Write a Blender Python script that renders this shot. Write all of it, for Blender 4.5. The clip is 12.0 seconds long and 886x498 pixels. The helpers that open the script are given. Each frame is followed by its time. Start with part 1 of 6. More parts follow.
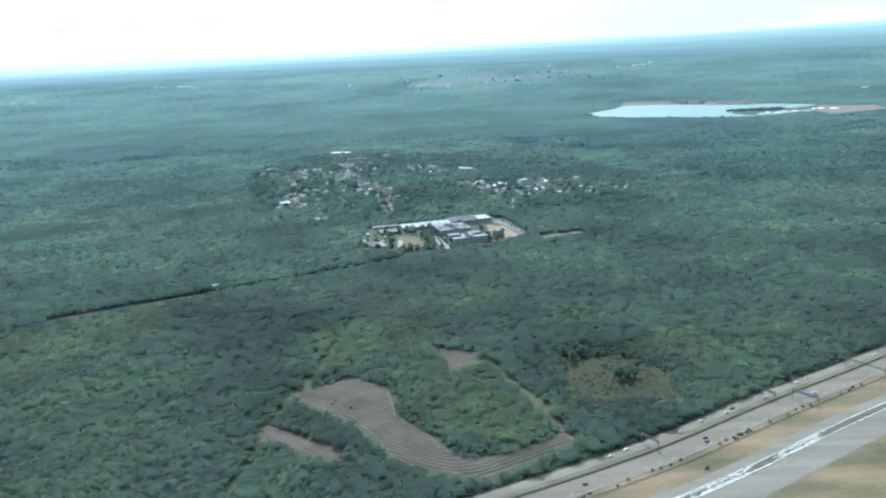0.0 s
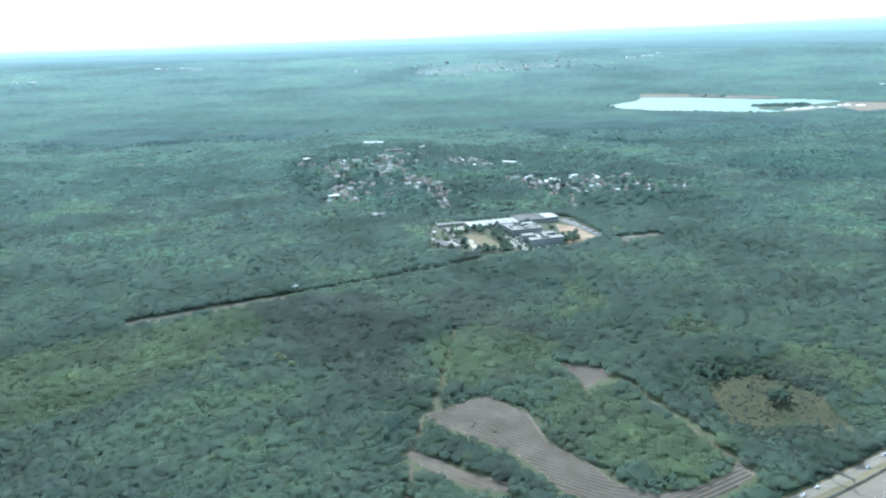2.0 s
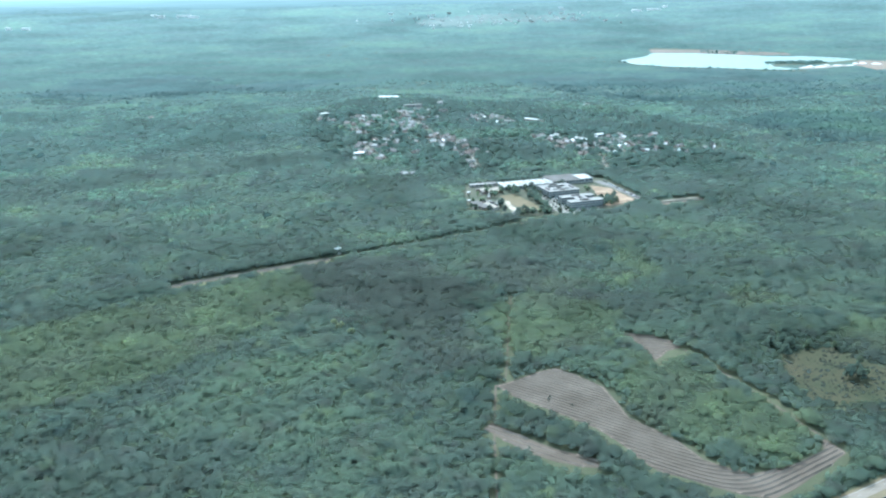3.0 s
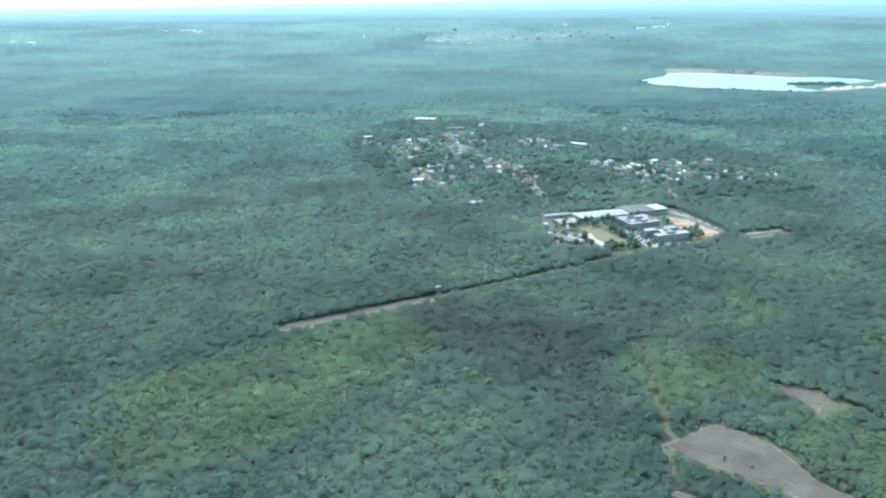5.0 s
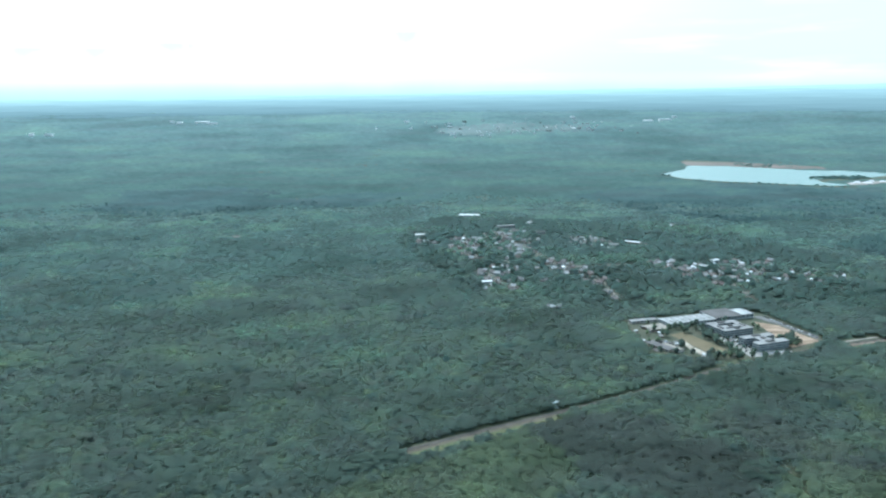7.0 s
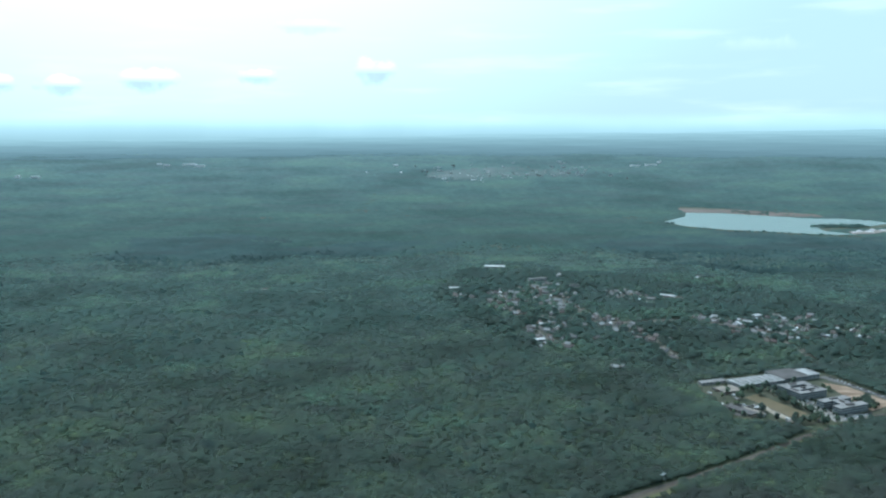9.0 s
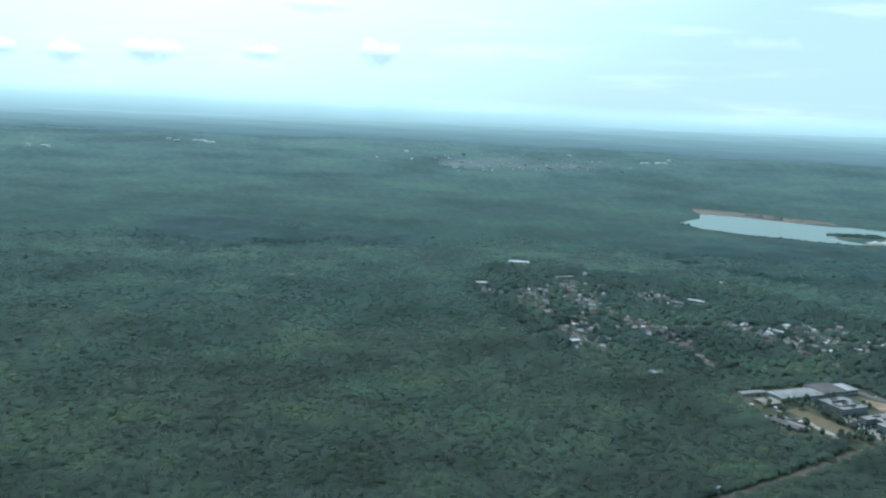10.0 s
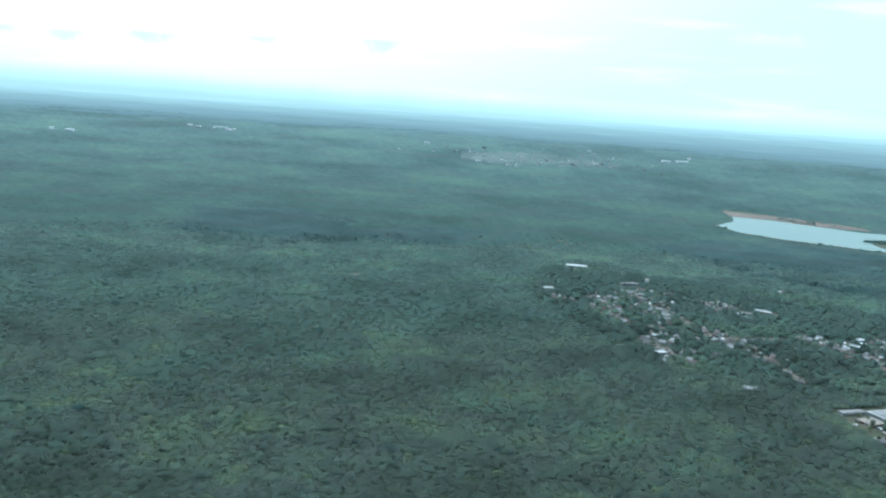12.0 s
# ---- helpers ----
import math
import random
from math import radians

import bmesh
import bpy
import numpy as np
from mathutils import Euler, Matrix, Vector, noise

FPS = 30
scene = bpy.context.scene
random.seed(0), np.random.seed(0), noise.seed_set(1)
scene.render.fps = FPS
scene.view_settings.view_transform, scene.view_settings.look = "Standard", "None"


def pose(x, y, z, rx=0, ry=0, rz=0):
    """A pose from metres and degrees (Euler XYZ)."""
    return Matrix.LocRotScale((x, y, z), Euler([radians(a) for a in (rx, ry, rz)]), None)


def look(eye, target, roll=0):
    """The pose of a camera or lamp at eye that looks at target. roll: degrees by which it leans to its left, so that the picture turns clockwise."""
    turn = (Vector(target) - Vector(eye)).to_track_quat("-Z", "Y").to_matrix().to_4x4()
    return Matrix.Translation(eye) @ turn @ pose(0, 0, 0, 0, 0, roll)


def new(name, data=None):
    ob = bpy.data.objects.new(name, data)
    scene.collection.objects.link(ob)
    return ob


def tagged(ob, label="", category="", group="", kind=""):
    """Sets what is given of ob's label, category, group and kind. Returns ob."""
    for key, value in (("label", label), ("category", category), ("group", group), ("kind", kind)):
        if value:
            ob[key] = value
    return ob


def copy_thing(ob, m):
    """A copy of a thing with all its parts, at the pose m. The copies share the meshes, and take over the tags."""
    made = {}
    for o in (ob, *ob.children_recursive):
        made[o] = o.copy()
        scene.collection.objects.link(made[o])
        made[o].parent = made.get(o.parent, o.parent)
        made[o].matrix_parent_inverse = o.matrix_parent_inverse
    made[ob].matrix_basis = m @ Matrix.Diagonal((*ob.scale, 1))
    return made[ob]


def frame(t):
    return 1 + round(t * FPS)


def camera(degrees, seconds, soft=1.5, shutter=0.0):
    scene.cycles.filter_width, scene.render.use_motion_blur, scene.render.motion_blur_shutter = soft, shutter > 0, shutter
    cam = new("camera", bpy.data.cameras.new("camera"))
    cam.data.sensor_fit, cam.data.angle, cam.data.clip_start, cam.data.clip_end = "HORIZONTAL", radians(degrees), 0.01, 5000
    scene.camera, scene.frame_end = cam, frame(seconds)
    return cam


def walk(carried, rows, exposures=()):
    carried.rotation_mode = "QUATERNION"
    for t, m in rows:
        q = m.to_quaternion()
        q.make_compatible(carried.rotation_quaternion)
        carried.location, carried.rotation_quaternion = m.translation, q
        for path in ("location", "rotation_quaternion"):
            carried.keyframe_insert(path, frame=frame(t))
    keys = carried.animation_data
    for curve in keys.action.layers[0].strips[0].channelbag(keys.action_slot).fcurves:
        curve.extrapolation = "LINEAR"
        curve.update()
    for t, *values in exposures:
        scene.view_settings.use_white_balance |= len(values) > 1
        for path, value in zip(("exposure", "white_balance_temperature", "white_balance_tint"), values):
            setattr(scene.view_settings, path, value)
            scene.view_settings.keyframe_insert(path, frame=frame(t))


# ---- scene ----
cam = camera(57.29, 12.0, soft=2.2)
PATH = [
    (0, (0.00, 0.00, 123.20), (0.002, 97.285, 100.056), -2.97),
    (0.5, (-13.78, 6.35, 124.56), (-13.626, 103.723, 101.803), -2.66),
    (1, (-27.65, 12.36, 126.02), (-26.903, 109.442, 102.051), -2.94),
    (1.5, (-41.63, 18.06, 127.59), (-39.399, 114.649, 101.784), -0.70),
    (2, (-55.72, 23.48, 129.31), (-54.272, 120.337, 104.460), -1.79),
    (2.5, (-69.94, 28.65, 131.18), (-68.299, 124.579, 102.995), -1.30),
    (3, (-84.29, 33.57, 133.20), (-81.987, 128.785, 102.735), -1.02),
    (4.8, (-137.23, 49.57, 141.91), (-134.286, 144.375, 110.231), -0.18),
    (5, (-143.25, 51.21, 143.02), (-139.380, 146.829, 114.014), -0.60),
    (5.5, (-158.44, 55.17, 145.88), (-153.365, 151.757, 120.471), 1.66),
    (6, (-173.84, 58.98, 148.89), (-168.152, 155.679, 124.039), 1.24),
    (6.5, (-189.47, 62.64, 152.02), (-183.242, 159.923, 129.705), 0.06),
    (6.7, (-195.78, 64.07, 153.31), (-190.840, 161.868, 133.042), -0.42),
    (8.3, (-247.77, 74.65, 164.04), (-240.425, 172.906, 146.984), -0.39),
    (8.5, (-254.47, 75.87, 165.41), (-247.245, 174.271, 149.152), 0.38),
    (9, (-271.42, 78.82, 168.83), (-262.555, 177.414, 154.681), -0.07),
    (9.5, (-288.69, 81.62, 172.19), (-279.769, 180.081, 157.175), -1.64),
    (10, (-306.29, 84.26, 175.47), (-296.910, 182.553, 159.617), 2.77),
    (10.5, (-324.23, 86.74, 178.61), (-314.284, 185.147, 163.853), 3.16),
    (11, (-342.55, 89.05, 181.58), (-331.829, 187.163, 165.486), 4.52),
    (11.5, (-361.24, 91.17, 184.30), (-351.242, 188.693, 164.588), 4.22),
    (12, (-380.35, 93.08, 186.73), (-370.564, 191.093, 169.472), 4.21),
]
walk(cam, [(t, look(eye, target, roll)) for t, eye, target, roll in PATH],
     exposures=[(t, stops, 5400, 5) for t, stops in ((0.0, 0.98), (0.5, 1.2), (1.0, 1.3), (1.5, 1.45), (2.0, 1.42), (3.0, 1.55), (5.0, 1.55), (5.5, 1.55), (6.5, 1.25), (8.5, 0.42), (10.5, 0.36), (12.0, 0.78))])

# ---- light ----
SUN_AZ, SUN_EL = -14.0, 46.0   # degrees; azimuth from +y towards +x
sun_dir = Vector((math.sin(radians(SUN_AZ)) * math.cos(radians(SUN_EL)),
                  math.cos(radians(SUN_AZ)) * math.cos(radians(SUN_EL)), math.sin(radians(SUN_EL))))
sun = new("sun", bpy.data.lights.new("sun", "SUN"))
sun.data.energy, sun.data.angle, sun.data.color = 2.4, radians(1.5), (1.0, 0.97, 0.92)
sun.matrix_world = look(sun_dir * 50, (0, 0, 0))


def ramp(nt, value, *stops):
    r = nt.nodes.new("ShaderNodeValToRGB")
    while len(r.color_ramp.elements) < len(stops):
        r.color_ramp.elements.new(0.5)
    for e, (p, c) in zip(r.color_ramp.elements, stops):
        e.position, e.color = p, (*c, 1)
    nt.links.new(value, r.inputs[0])
    return r.outputs[0]


def make_sky():
    world = bpy.data.worlds.new("sky")
    scene.world = world
    world.use_nodes = True
    nt = world.node_tree
    nt.nodes.clear()
    N, L = nt.nodes.new, nt.links.new
    sky = N("ShaderNodeTexSky")
    sky.sky_type, sky.sun_disc = "NISHITA", False
    sky.sun_elevation, sky.sun_rotation = radians(SUN_EL), radians(SUN_AZ)
    sky.air_density, sky.dust_density, sky.ozone_density = 1.2, 3.0, 1.5
    gain = N("ShaderNodeVectorMath"); gain.operation = "SCALE"
    gain.inputs["Scale"].default_value = 0.13
    L(sky.outputs[0], gain.inputs[0])
    tc = N("ShaderNodeTexCoord")
    sep = N("ShaderNodeSeparateXYZ"); L(tc.outputs["Generated"], sep.inputs[0])
    # milky air towards the horizon
    low = N("ShaderNodeMapRange"); low.interpolation_type = "SMOOTHSTEP"
    low.inputs[1].default_value, low.inputs[2].default_value = 0.10, 0.6
    low.inputs[3].default_value, low.inputs[4].default_value = 0.94, 0.45
    L(sep.outputs["Z"], low.inputs[0])
    # brighter air below the sun
    dot = N("ShaderNodeVectorMath"); dot.operation = "DOT_PRODUCT"
    L(tc.outputs["Generated"], dot.inputs[0]); dot.inputs[1].default_value = sun_dir
    near = N("ShaderNodeMapRange"); near.interpolation_type = "SMOOTHSTEP"
    near.inputs[1].default_value, near.inputs[2].default_value = 0.60, 0.99
    near.inputs[3].default_value, near.inputs[4].default_value = 0.68, 1.75
    L(dot.outputs["Value"], near.inputs[0])
    milk = N("ShaderNodeVectorMath"); milk.operation = "SCALE"
    milk.inputs[0].default_value = (0.760, 1.0, 1.0)
    L(near.outputs[0], milk.inputs["Scale"])
    mix = N("ShaderNodeMix"); mix.data_type = "RGBA"
    L(low.outputs[0], mix.inputs[0]); L(gain.outputs[0], mix.inputs[6]); L(milk.outputs[0], mix.inputs[7])
    # thin streaked cloud
    mp = N("ShaderNodeMapping"); mp.inputs["Scale"].default_value = (2.2, 2.2, 17.0)
    L(tc.outputs["Generated"], mp.inputs[0])
    nz = N("ShaderNodeTexNoise"); nz.inputs["Scale"].default_value, nz.inputs["Detail"].default_value = 2.4, 7.0
    L(mp.outputs[0], nz.inputs["Vector"])
    thin = N("ShaderNodeMapRange"); thin.interpolation_type = "SMOOTHSTEP"
    thin.inputs[1].default_value, thin.inputs[2].default_value = 0.48, 0.75
    thin.inputs[3].default_value, thin.inputs[4].default_value = 0.0, 0.35
    L(nz.outputs[0], thin.inputs[0])
    mix2 = N("ShaderNodeMix"); mix2.data_type = "RGBA"
    mix2.inputs[7].default_value = (0.98, 1.06, 1.06, 1)
    L(thin.outputs[0], mix2.inputs[0]); L(mix.outputs[2], mix2.inputs[6])
    # a few small fair-weather clouds low over the horizon: bearing, height, half width, half height (degrees), strength
    top = mix2.outputs[2]
    ragged = N("ShaderNodeTexNoise"); ragged.inputs["Scale"].default_value, ragged.inputs["Detail"].default_value = 46.0, 5.0
    L(tc.outputs["Generated"], ragged.inputs["Vector"])
    for az, el, wide, high, strength in ((-14.3, 3.4, 2.1, 0.9, 1.0), (0.5, 4.2, 1.7, 1.1, 1.0), (-7.5, 3.75, 1.8, 0.6, 0.8), (-19.7, 3.0, 1.5, 0.7, 0.9), (-23.3, 3.0, 1.5, 0.8, 0.9),
                                         (-4.1, 7.1, 2.6, 0.6, 0.4), (26.2, 5.3, 3.2, 0.9, 0.12)):
        a, e = radians(az), radians(el)
        ahead = Vector((math.sin(a) * math.cos(e), math.cos(a) * math.cos(e), math.sin(e)))
        right = Vector((math.cos(a), -math.sin(a), 0))
        up = right.cross(ahead)
        def along_axis(axis, size):
            d = N("ShaderNodeVectorMath"); d.operation = "DOT_PRODUCT"
            L(tc.outputs["Generated"], d.inputs[0]); d.inputs[1].default_value = axis / math.sin(radians(size))
            return d.outputs["Value"]
        u, v, w = along_axis(right, wide), along_axis(up, high), along_axis(ahead, 90)
        sq = N("ShaderNodeMath"); sq.operation = "MULTIPLY"; L(u, sq.inputs[0]); L(u, sq.inputs[1])
        add = N("ShaderNodeMath"); add.operation = "MULTIPLY_ADD"; L(v, add.inputs[0]); L(v, add.inputs[1]); L(sq.outputs[0], add.inputs[2])
        rag = N("ShaderNodeMath"); rag.operation = "MULTIPLY_ADD"; rag.inputs[1].default_value = 2.6
        L(ragged.outputs[0], rag.inputs[0]); L(add.outputs[0], rag.inputs[2])
        mask = N("ShaderNodeMapRange"); mask.interpolation_type = "SMOOTHSTEP"
        mask.inputs[1].default_value, mask.inputs[2].default_value = 2.3, 1.3
        mask.inputs[3].default_value, mask.inputs[4].default_value = 0.0, strength
        L(rag.outputs[0], mask.inputs[0])
        front = N("ShaderNodeMath"); front.operation = "GREATER_THAN"; front.inputs[1].default_value = 0.5; L(w, front.inputs[0])
        fac = N("ShaderNodeMath"); fac.operation = "MULTIPLY"; L(mask.outputs[0], fac.inputs[0]); L(front.outputs[0], fac.inputs[1])
        body = N("ShaderNodeMapRange"); body.inputs[1].default_value, body.inputs[2].default_value = -0.15, 0.6
        L(v, body.inputs[0])
        tone = N("ShaderNodeMix"); tone.data_type = "RGBA"
        tone.inputs[6].default_value, tone.inputs[7].default_value = (0.54, 0.66, 0.70, 1), (1.25, 1.3, 1.3, 1)
        L(body.outputs[0], tone.inputs[0])
        over = N("ShaderNodeMix"); over.data_type = "RGBA"
        L(fac.outputs[0], over.inputs[0]); L(top, over.inputs[6]); L(tone.outputs[2], over.inputs[7])
        top = over.outputs[2]
    # pale haze over the far plain, just above and below the horizon
    around = N("ShaderNodeMapping"); around.inputs["Scale"].default_value = (9.0, 9.0, 0.0)
    L(tc.outputs["Generated"], around.inputs[0])
    skyline = N("ShaderNodeTexNoise"); skyline.inputs["Scale"].default_value, skyline.inputs["Detail"].default_value = 1.0, 4.0
    L(around.outputs[0], skyline.inputs["Vector"])
    level = N("ShaderNodeMath"); level.operation = "MULTIPLY_ADD"; level.inputs[1].default_value = -0.010
    L(skyline.outputs[0], level.inputs[0]); L(sep.outputs["Z"], level.inputs[2])
    deep = N("ShaderNodeMapRange")
    deep.inputs[1].default_value, deep.inputs[2].default_value = -0.012, 0.016
    L(level.outputs[0], deep.inputs[0])
    haze = ramp(nt, deep.outputs[0], (0.0, (0.34, 0.50, 0.51)), (0.5, (0.48, 0.68, 0.69)), (1.0, (0.66, 0.90, 0.90)))
    thick = N("ShaderNodeMapRange"); thick.interpolation_type = "SMOOTHSTEP"
    thick.inputs[1].default_value, thick.inputs[2].default_value = -0.002, 0.022
    thick.inputs[3].default_value, thick.inputs[4].default_value = 1.0, 0.0
    L(level.outputs[0], thick.inputs[0])
    far_air = N("ShaderNodeMix"); far_air.data_type = "RGBA"
    L(thick.outputs[0], far_air.inputs[0]); L(top, far_air.inputs[6]); L(haze, far_air.inputs[7])
    top = far_air.outputs[2]
    bg = N("ShaderNodeBackground"); bg.inputs[1].default_value = 1.0
    L(top, bg.inputs[0])
    out = N("ShaderNodeOutputWorld"); L(bg.outputs[0], out.inputs[0])


make_sky()

# ---- materials ----
AIR = (0.62, 0.86, 0.92, 1)


def haze_gloss(nt, shader, low=0.60, high=0.995, top=0.06, power=2.0, rough=0.6):
    """Gloss in the colour of air that stands in for haze and grows towards grazing views of the land."""
    N, L = nt.nodes.new, nt.links.new
    up = N("ShaderNodeCombineXYZ"); up.inputs[2].default_value = 1.0
    lw = N("ShaderNodeLayerWeight"); lw.inputs["Blend"].default_value = 0.5
    L(up.outputs[0], lw.inputs["Normal"])
    mr = N("ShaderNodeMapRange")
    mr.inputs[1].default_value, mr.inputs[2].default_value = low, high
    L(lw.outputs["Facing"], mr.inputs[0])
    pw = N("ShaderNodeMath"); pw.operation = "POWER"; pw.inputs[1].default_value = power
    L(mr.outputs[0], pw.inputs[0])
    ml = N("ShaderNodeMath"); ml.operation = "MULTIPLY"; ml.inputs[1].default_value = top
    L(pw.outputs[0], ml.inputs[0])
    gl = N("ShaderNodeBsdfGlossy"); gl.inputs["Color"].default_value = AIR
    gl.inputs["Roughness"].default_value = rough
    L(up.outputs[0], gl.inputs["Normal"])
    ms = N("ShaderNodeMixShader")
    L(ml.outputs[0], ms.inputs[0]); L(shader, ms.inputs[1]); L(gl.outputs[0], ms.inputs[2])
    return ms.outputs[0]


def noisy(nt, scale, detail=4.0, rough=0.6, stretch=(1, 1, 1), turn=0.0):
    N, L = nt.nodes.new, nt.links.new
    geo = N("ShaderNodeNewGeometry")
    mp = N("ShaderNodeMapping"); mp.inputs["Scale"].default_value = stretch
    mp.inputs["Rotation"].default_value = (0, 0, radians(turn))
    L(geo.outputs["Position"], mp.inputs[0])
    nz = N("ShaderNodeTexNoise")
    nz.inputs["Scale"].default_value, nz.inputs["Detail"].default_value = scale, detail
    nz.inputs["Roughness"].default_value = rough
    L(mp.outputs[0], nz.inputs["Vector"])
    return nz.outputs[0]


def blend(nt, a, b, value, kind="MIX"):
    m = nt.nodes.new("ShaderNodeMix"); m.data_type, m.blend_type = "RGBA", kind
    if hasattr(value, "links"):
        nt.links.new(value, m.inputs[0])
    else:
        m.inputs[0].default_value = value
    for sock, v in ((m.inputs[6], a), (m.inputs[7], b)):
        if hasattr(v, "links"):
            nt.links.new(v, sock)
        else:
            sock.default_value = (*v, 1)
    return m.outputs[2]


def material(name):
    m = bpy.data.materials.new(name)
    m.use_nodes = True
    nt = m.node_tree
    nt.nodes.clear()
    return m, nt


def finish(nt, shader):
    out = nt.nodes.new("ShaderNodeOutputMaterial")
    nt.links.new(shader, out.inputs[0])


def foliage(name, dark, mid, light, patch=0.012, veil=0.030, grazing=0.145, crown=0.13, haze_tint=(0.68, 0.92, 0.99), vary=1.0, porous=0.3, curve=1.8, grain=1.0):
    """Leaf clumps: each clump has its own green, and whole stands of trees differ. A gloss stands in for haze,
    and grows towards grazing views over the canopy. crown: the grain of single crowns. porous: the gaps between leaves."""
    m, nt = material(name)
    N, L = nt.nodes.new, nt.links.new
    geo = N("ShaderNodeNewGeometry")
    own = ramp(nt, geo.outputs["Random Per Island"], (0.0, dark), (0.5, mid), (1.0, light))
    low, high = [tuple(1 + vary * (c - 1) for c in tone) for tone in ((0.72, 0.75, 0.74), (1.26, 1.24, 1.08))]
    stand = ramp(nt, noisy(nt, patch, 5.0, 0.65), (0.36, low), (0.5, (1, 1, 1)), (0.64, high))
    g0, g1 = [tuple(1 + grain * c for c in tone) for tone in ((-0.13, -0.12, -0.11), (0.14, 0.13, 0.10))]
    tree = ramp(nt, noisy(nt, crown, 3.0, 0.6), (0.32, g0), (0.68, g1))
    spray = ramp(nt, noisy(nt, 7.0 * crown, 3.0, 0.75), (0.30, g0), (0.70, g1))
    col = blend(nt, blend(nt, blend(nt, own, stand, 1.0, "MULTIPLY"), tree, 1.0, "MULTIPLY"), spray, 1.0, "MULTIPLY")
    dull = ramp(nt, noisy(nt, patch * 2.3, 4.0, 0.6, (1, 1.6, 1), 25), (0.46, (0, 0, 0)), (0.64, (0.6, 0.6, 0.6)))
    col = blend(nt, col, tuple(0.45 * m + 0.55 * sum(mid) / 3 * g for m, g in zip(mid, (1.0, 0.95, 0.84))), dull)
    d = N("ShaderNodeBsdfDiffuse"); L(col, d.inputs["Color"])
    t = N("ShaderNodeBsdfTranslucent"); L(col, t.inputs["Color"])
    ms = N("ShaderNodeMixShader"); ms.inputs[0].default_value = 0.5
    L(d.outputs[0], ms.inputs[1]); L(t.outputs[0], ms.inputs[2])
    g = N("ShaderNodeBsdfGlossy"); g.inputs["Roughness"].default_value = 0.9
    L(blend(nt, blend(nt, haze_tint, stand, 1.0, "MULTIPLY"), tree, 1.0, "MULTIPLY"), g.inputs["Color"])
    mg = N("ShaderNodeMixShader")
    level = N("ShaderNodeCombineXYZ"); level.inputs[2].default_value = 1.0
    lw = N("ShaderNodeLayerWeight"); lw.inputs["Blend"].default_value = 0.5
    L(level.outputs[0], lw.inputs["Normal"])
    mr = N("ShaderNodeMapRange")
    mr.inputs[1].default_value, mr.inputs[2].default_value = 0.62, 0.985
    L(lw.outputs["Facing"], mr.inputs[0])
    pw = N("ShaderNodeMath"); pw.operation = "POWER"; pw.inputs[1].default_value = curve
    L(mr.outputs[0], pw.inputs[0])
    lift = N("ShaderNodeMath"); lift.operation = "MULTIPLY_ADD"
    lift.inputs[1].default_value, lift.inputs[2].default_value = grazing - veil, veil
    L(pw.outputs[0], lift.inputs[0]); L(lift.outputs[0], mg.inputs[0])
    L(ms.outputs[0], mg.inputs[1]); L(g.outputs[0], mg.inputs[2])
    if porous:
        clear = N("ShaderNodeBsdfTransparent")
        mp = N("ShaderNodeMixShader"); mp.inputs[0].default_value = porous
        L(mg.outputs[0], mp.inputs[1]); L(clear.outputs[0], mp.inputs[2])
        finish(nt, mp.outputs[0])
    else:
        finish(nt, mg.outputs[0])
    return m


def surface(name, a, b, scale=0.3, rough=0.9, fine=6.0, metal=0.0, bump=0.0, gloss=0.0, stretch=(1, 1, 1), turn=0.0):
    """A plain surface of two tones with grain at two scales."""
    m, nt = material(name)
    N, L = nt.nodes.new, nt.links.new
    broad = ramp(nt, noisy(nt, scale, 5.0, 0.6, stretch, turn), (0.35, a), (0.65, b))
    grain = ramp(nt, noisy(nt, fine, 3.0, 0.7, stretch, turn), (0.3, (0.86, 0.86, 0.86)), (0.7, (1.12, 1.12, 1.12)))
    col = blend(nt, broad, grain, 1.0, "MULTIPLY")
    p = N("ShaderNodeBsdfPrincipled")
    L(col, p.inputs["Base Color"])
    p.inputs["Roughness"].default_value, p.inputs["Metallic"].default_value = rough, metal
    p.inputs["Specular IOR Level"].default_value = 0.15 if rough > 0.7 else 0.5
    if bump:
        bp = N("ShaderNodeBump"); bp.inputs["Strength"].default_value = bump
        L(noisy(nt, fine, 4.0), bp.inputs["Height"]); L(bp.outputs[0], p.inputs["Normal"])
    finish(nt, haze_gloss(nt, p.outputs[0], top=gloss) if gloss else p.outputs[0])
    return m


def tinted(name, *tones, rough=0.8, gloss=0.0):
    """Paint or tiles whose tone differs from object to object, with dirt."""
    m, nt = material(name)
    N, L = nt.nodes.new, nt.links.new
    info = N("ShaderNodeObjectInfo")
    own = ramp(nt, info.outputs["Random"], *[(i / max(1, len(tones) - 1), c) for i, c in enumerate(tones)])
    dirt = ramp(nt, noisy(nt, 1.7, 5.0, 0.7), (0.3, (0.72, 0.71, 0.69)), (0.6, (1.05, 1.05, 1.05)))
    col = blend(nt, own, dirt, 1.0, "MULTIPLY")
    p = N("ShaderNodeBsdfPrincipled"); L(col, p.inputs["Base Color"])
    p.inputs["Roughness"].default_value = rough
    finish(nt, haze_gloss(nt, p.outputs[0], top=gloss) if gloss else p.outputs[0])
    return m


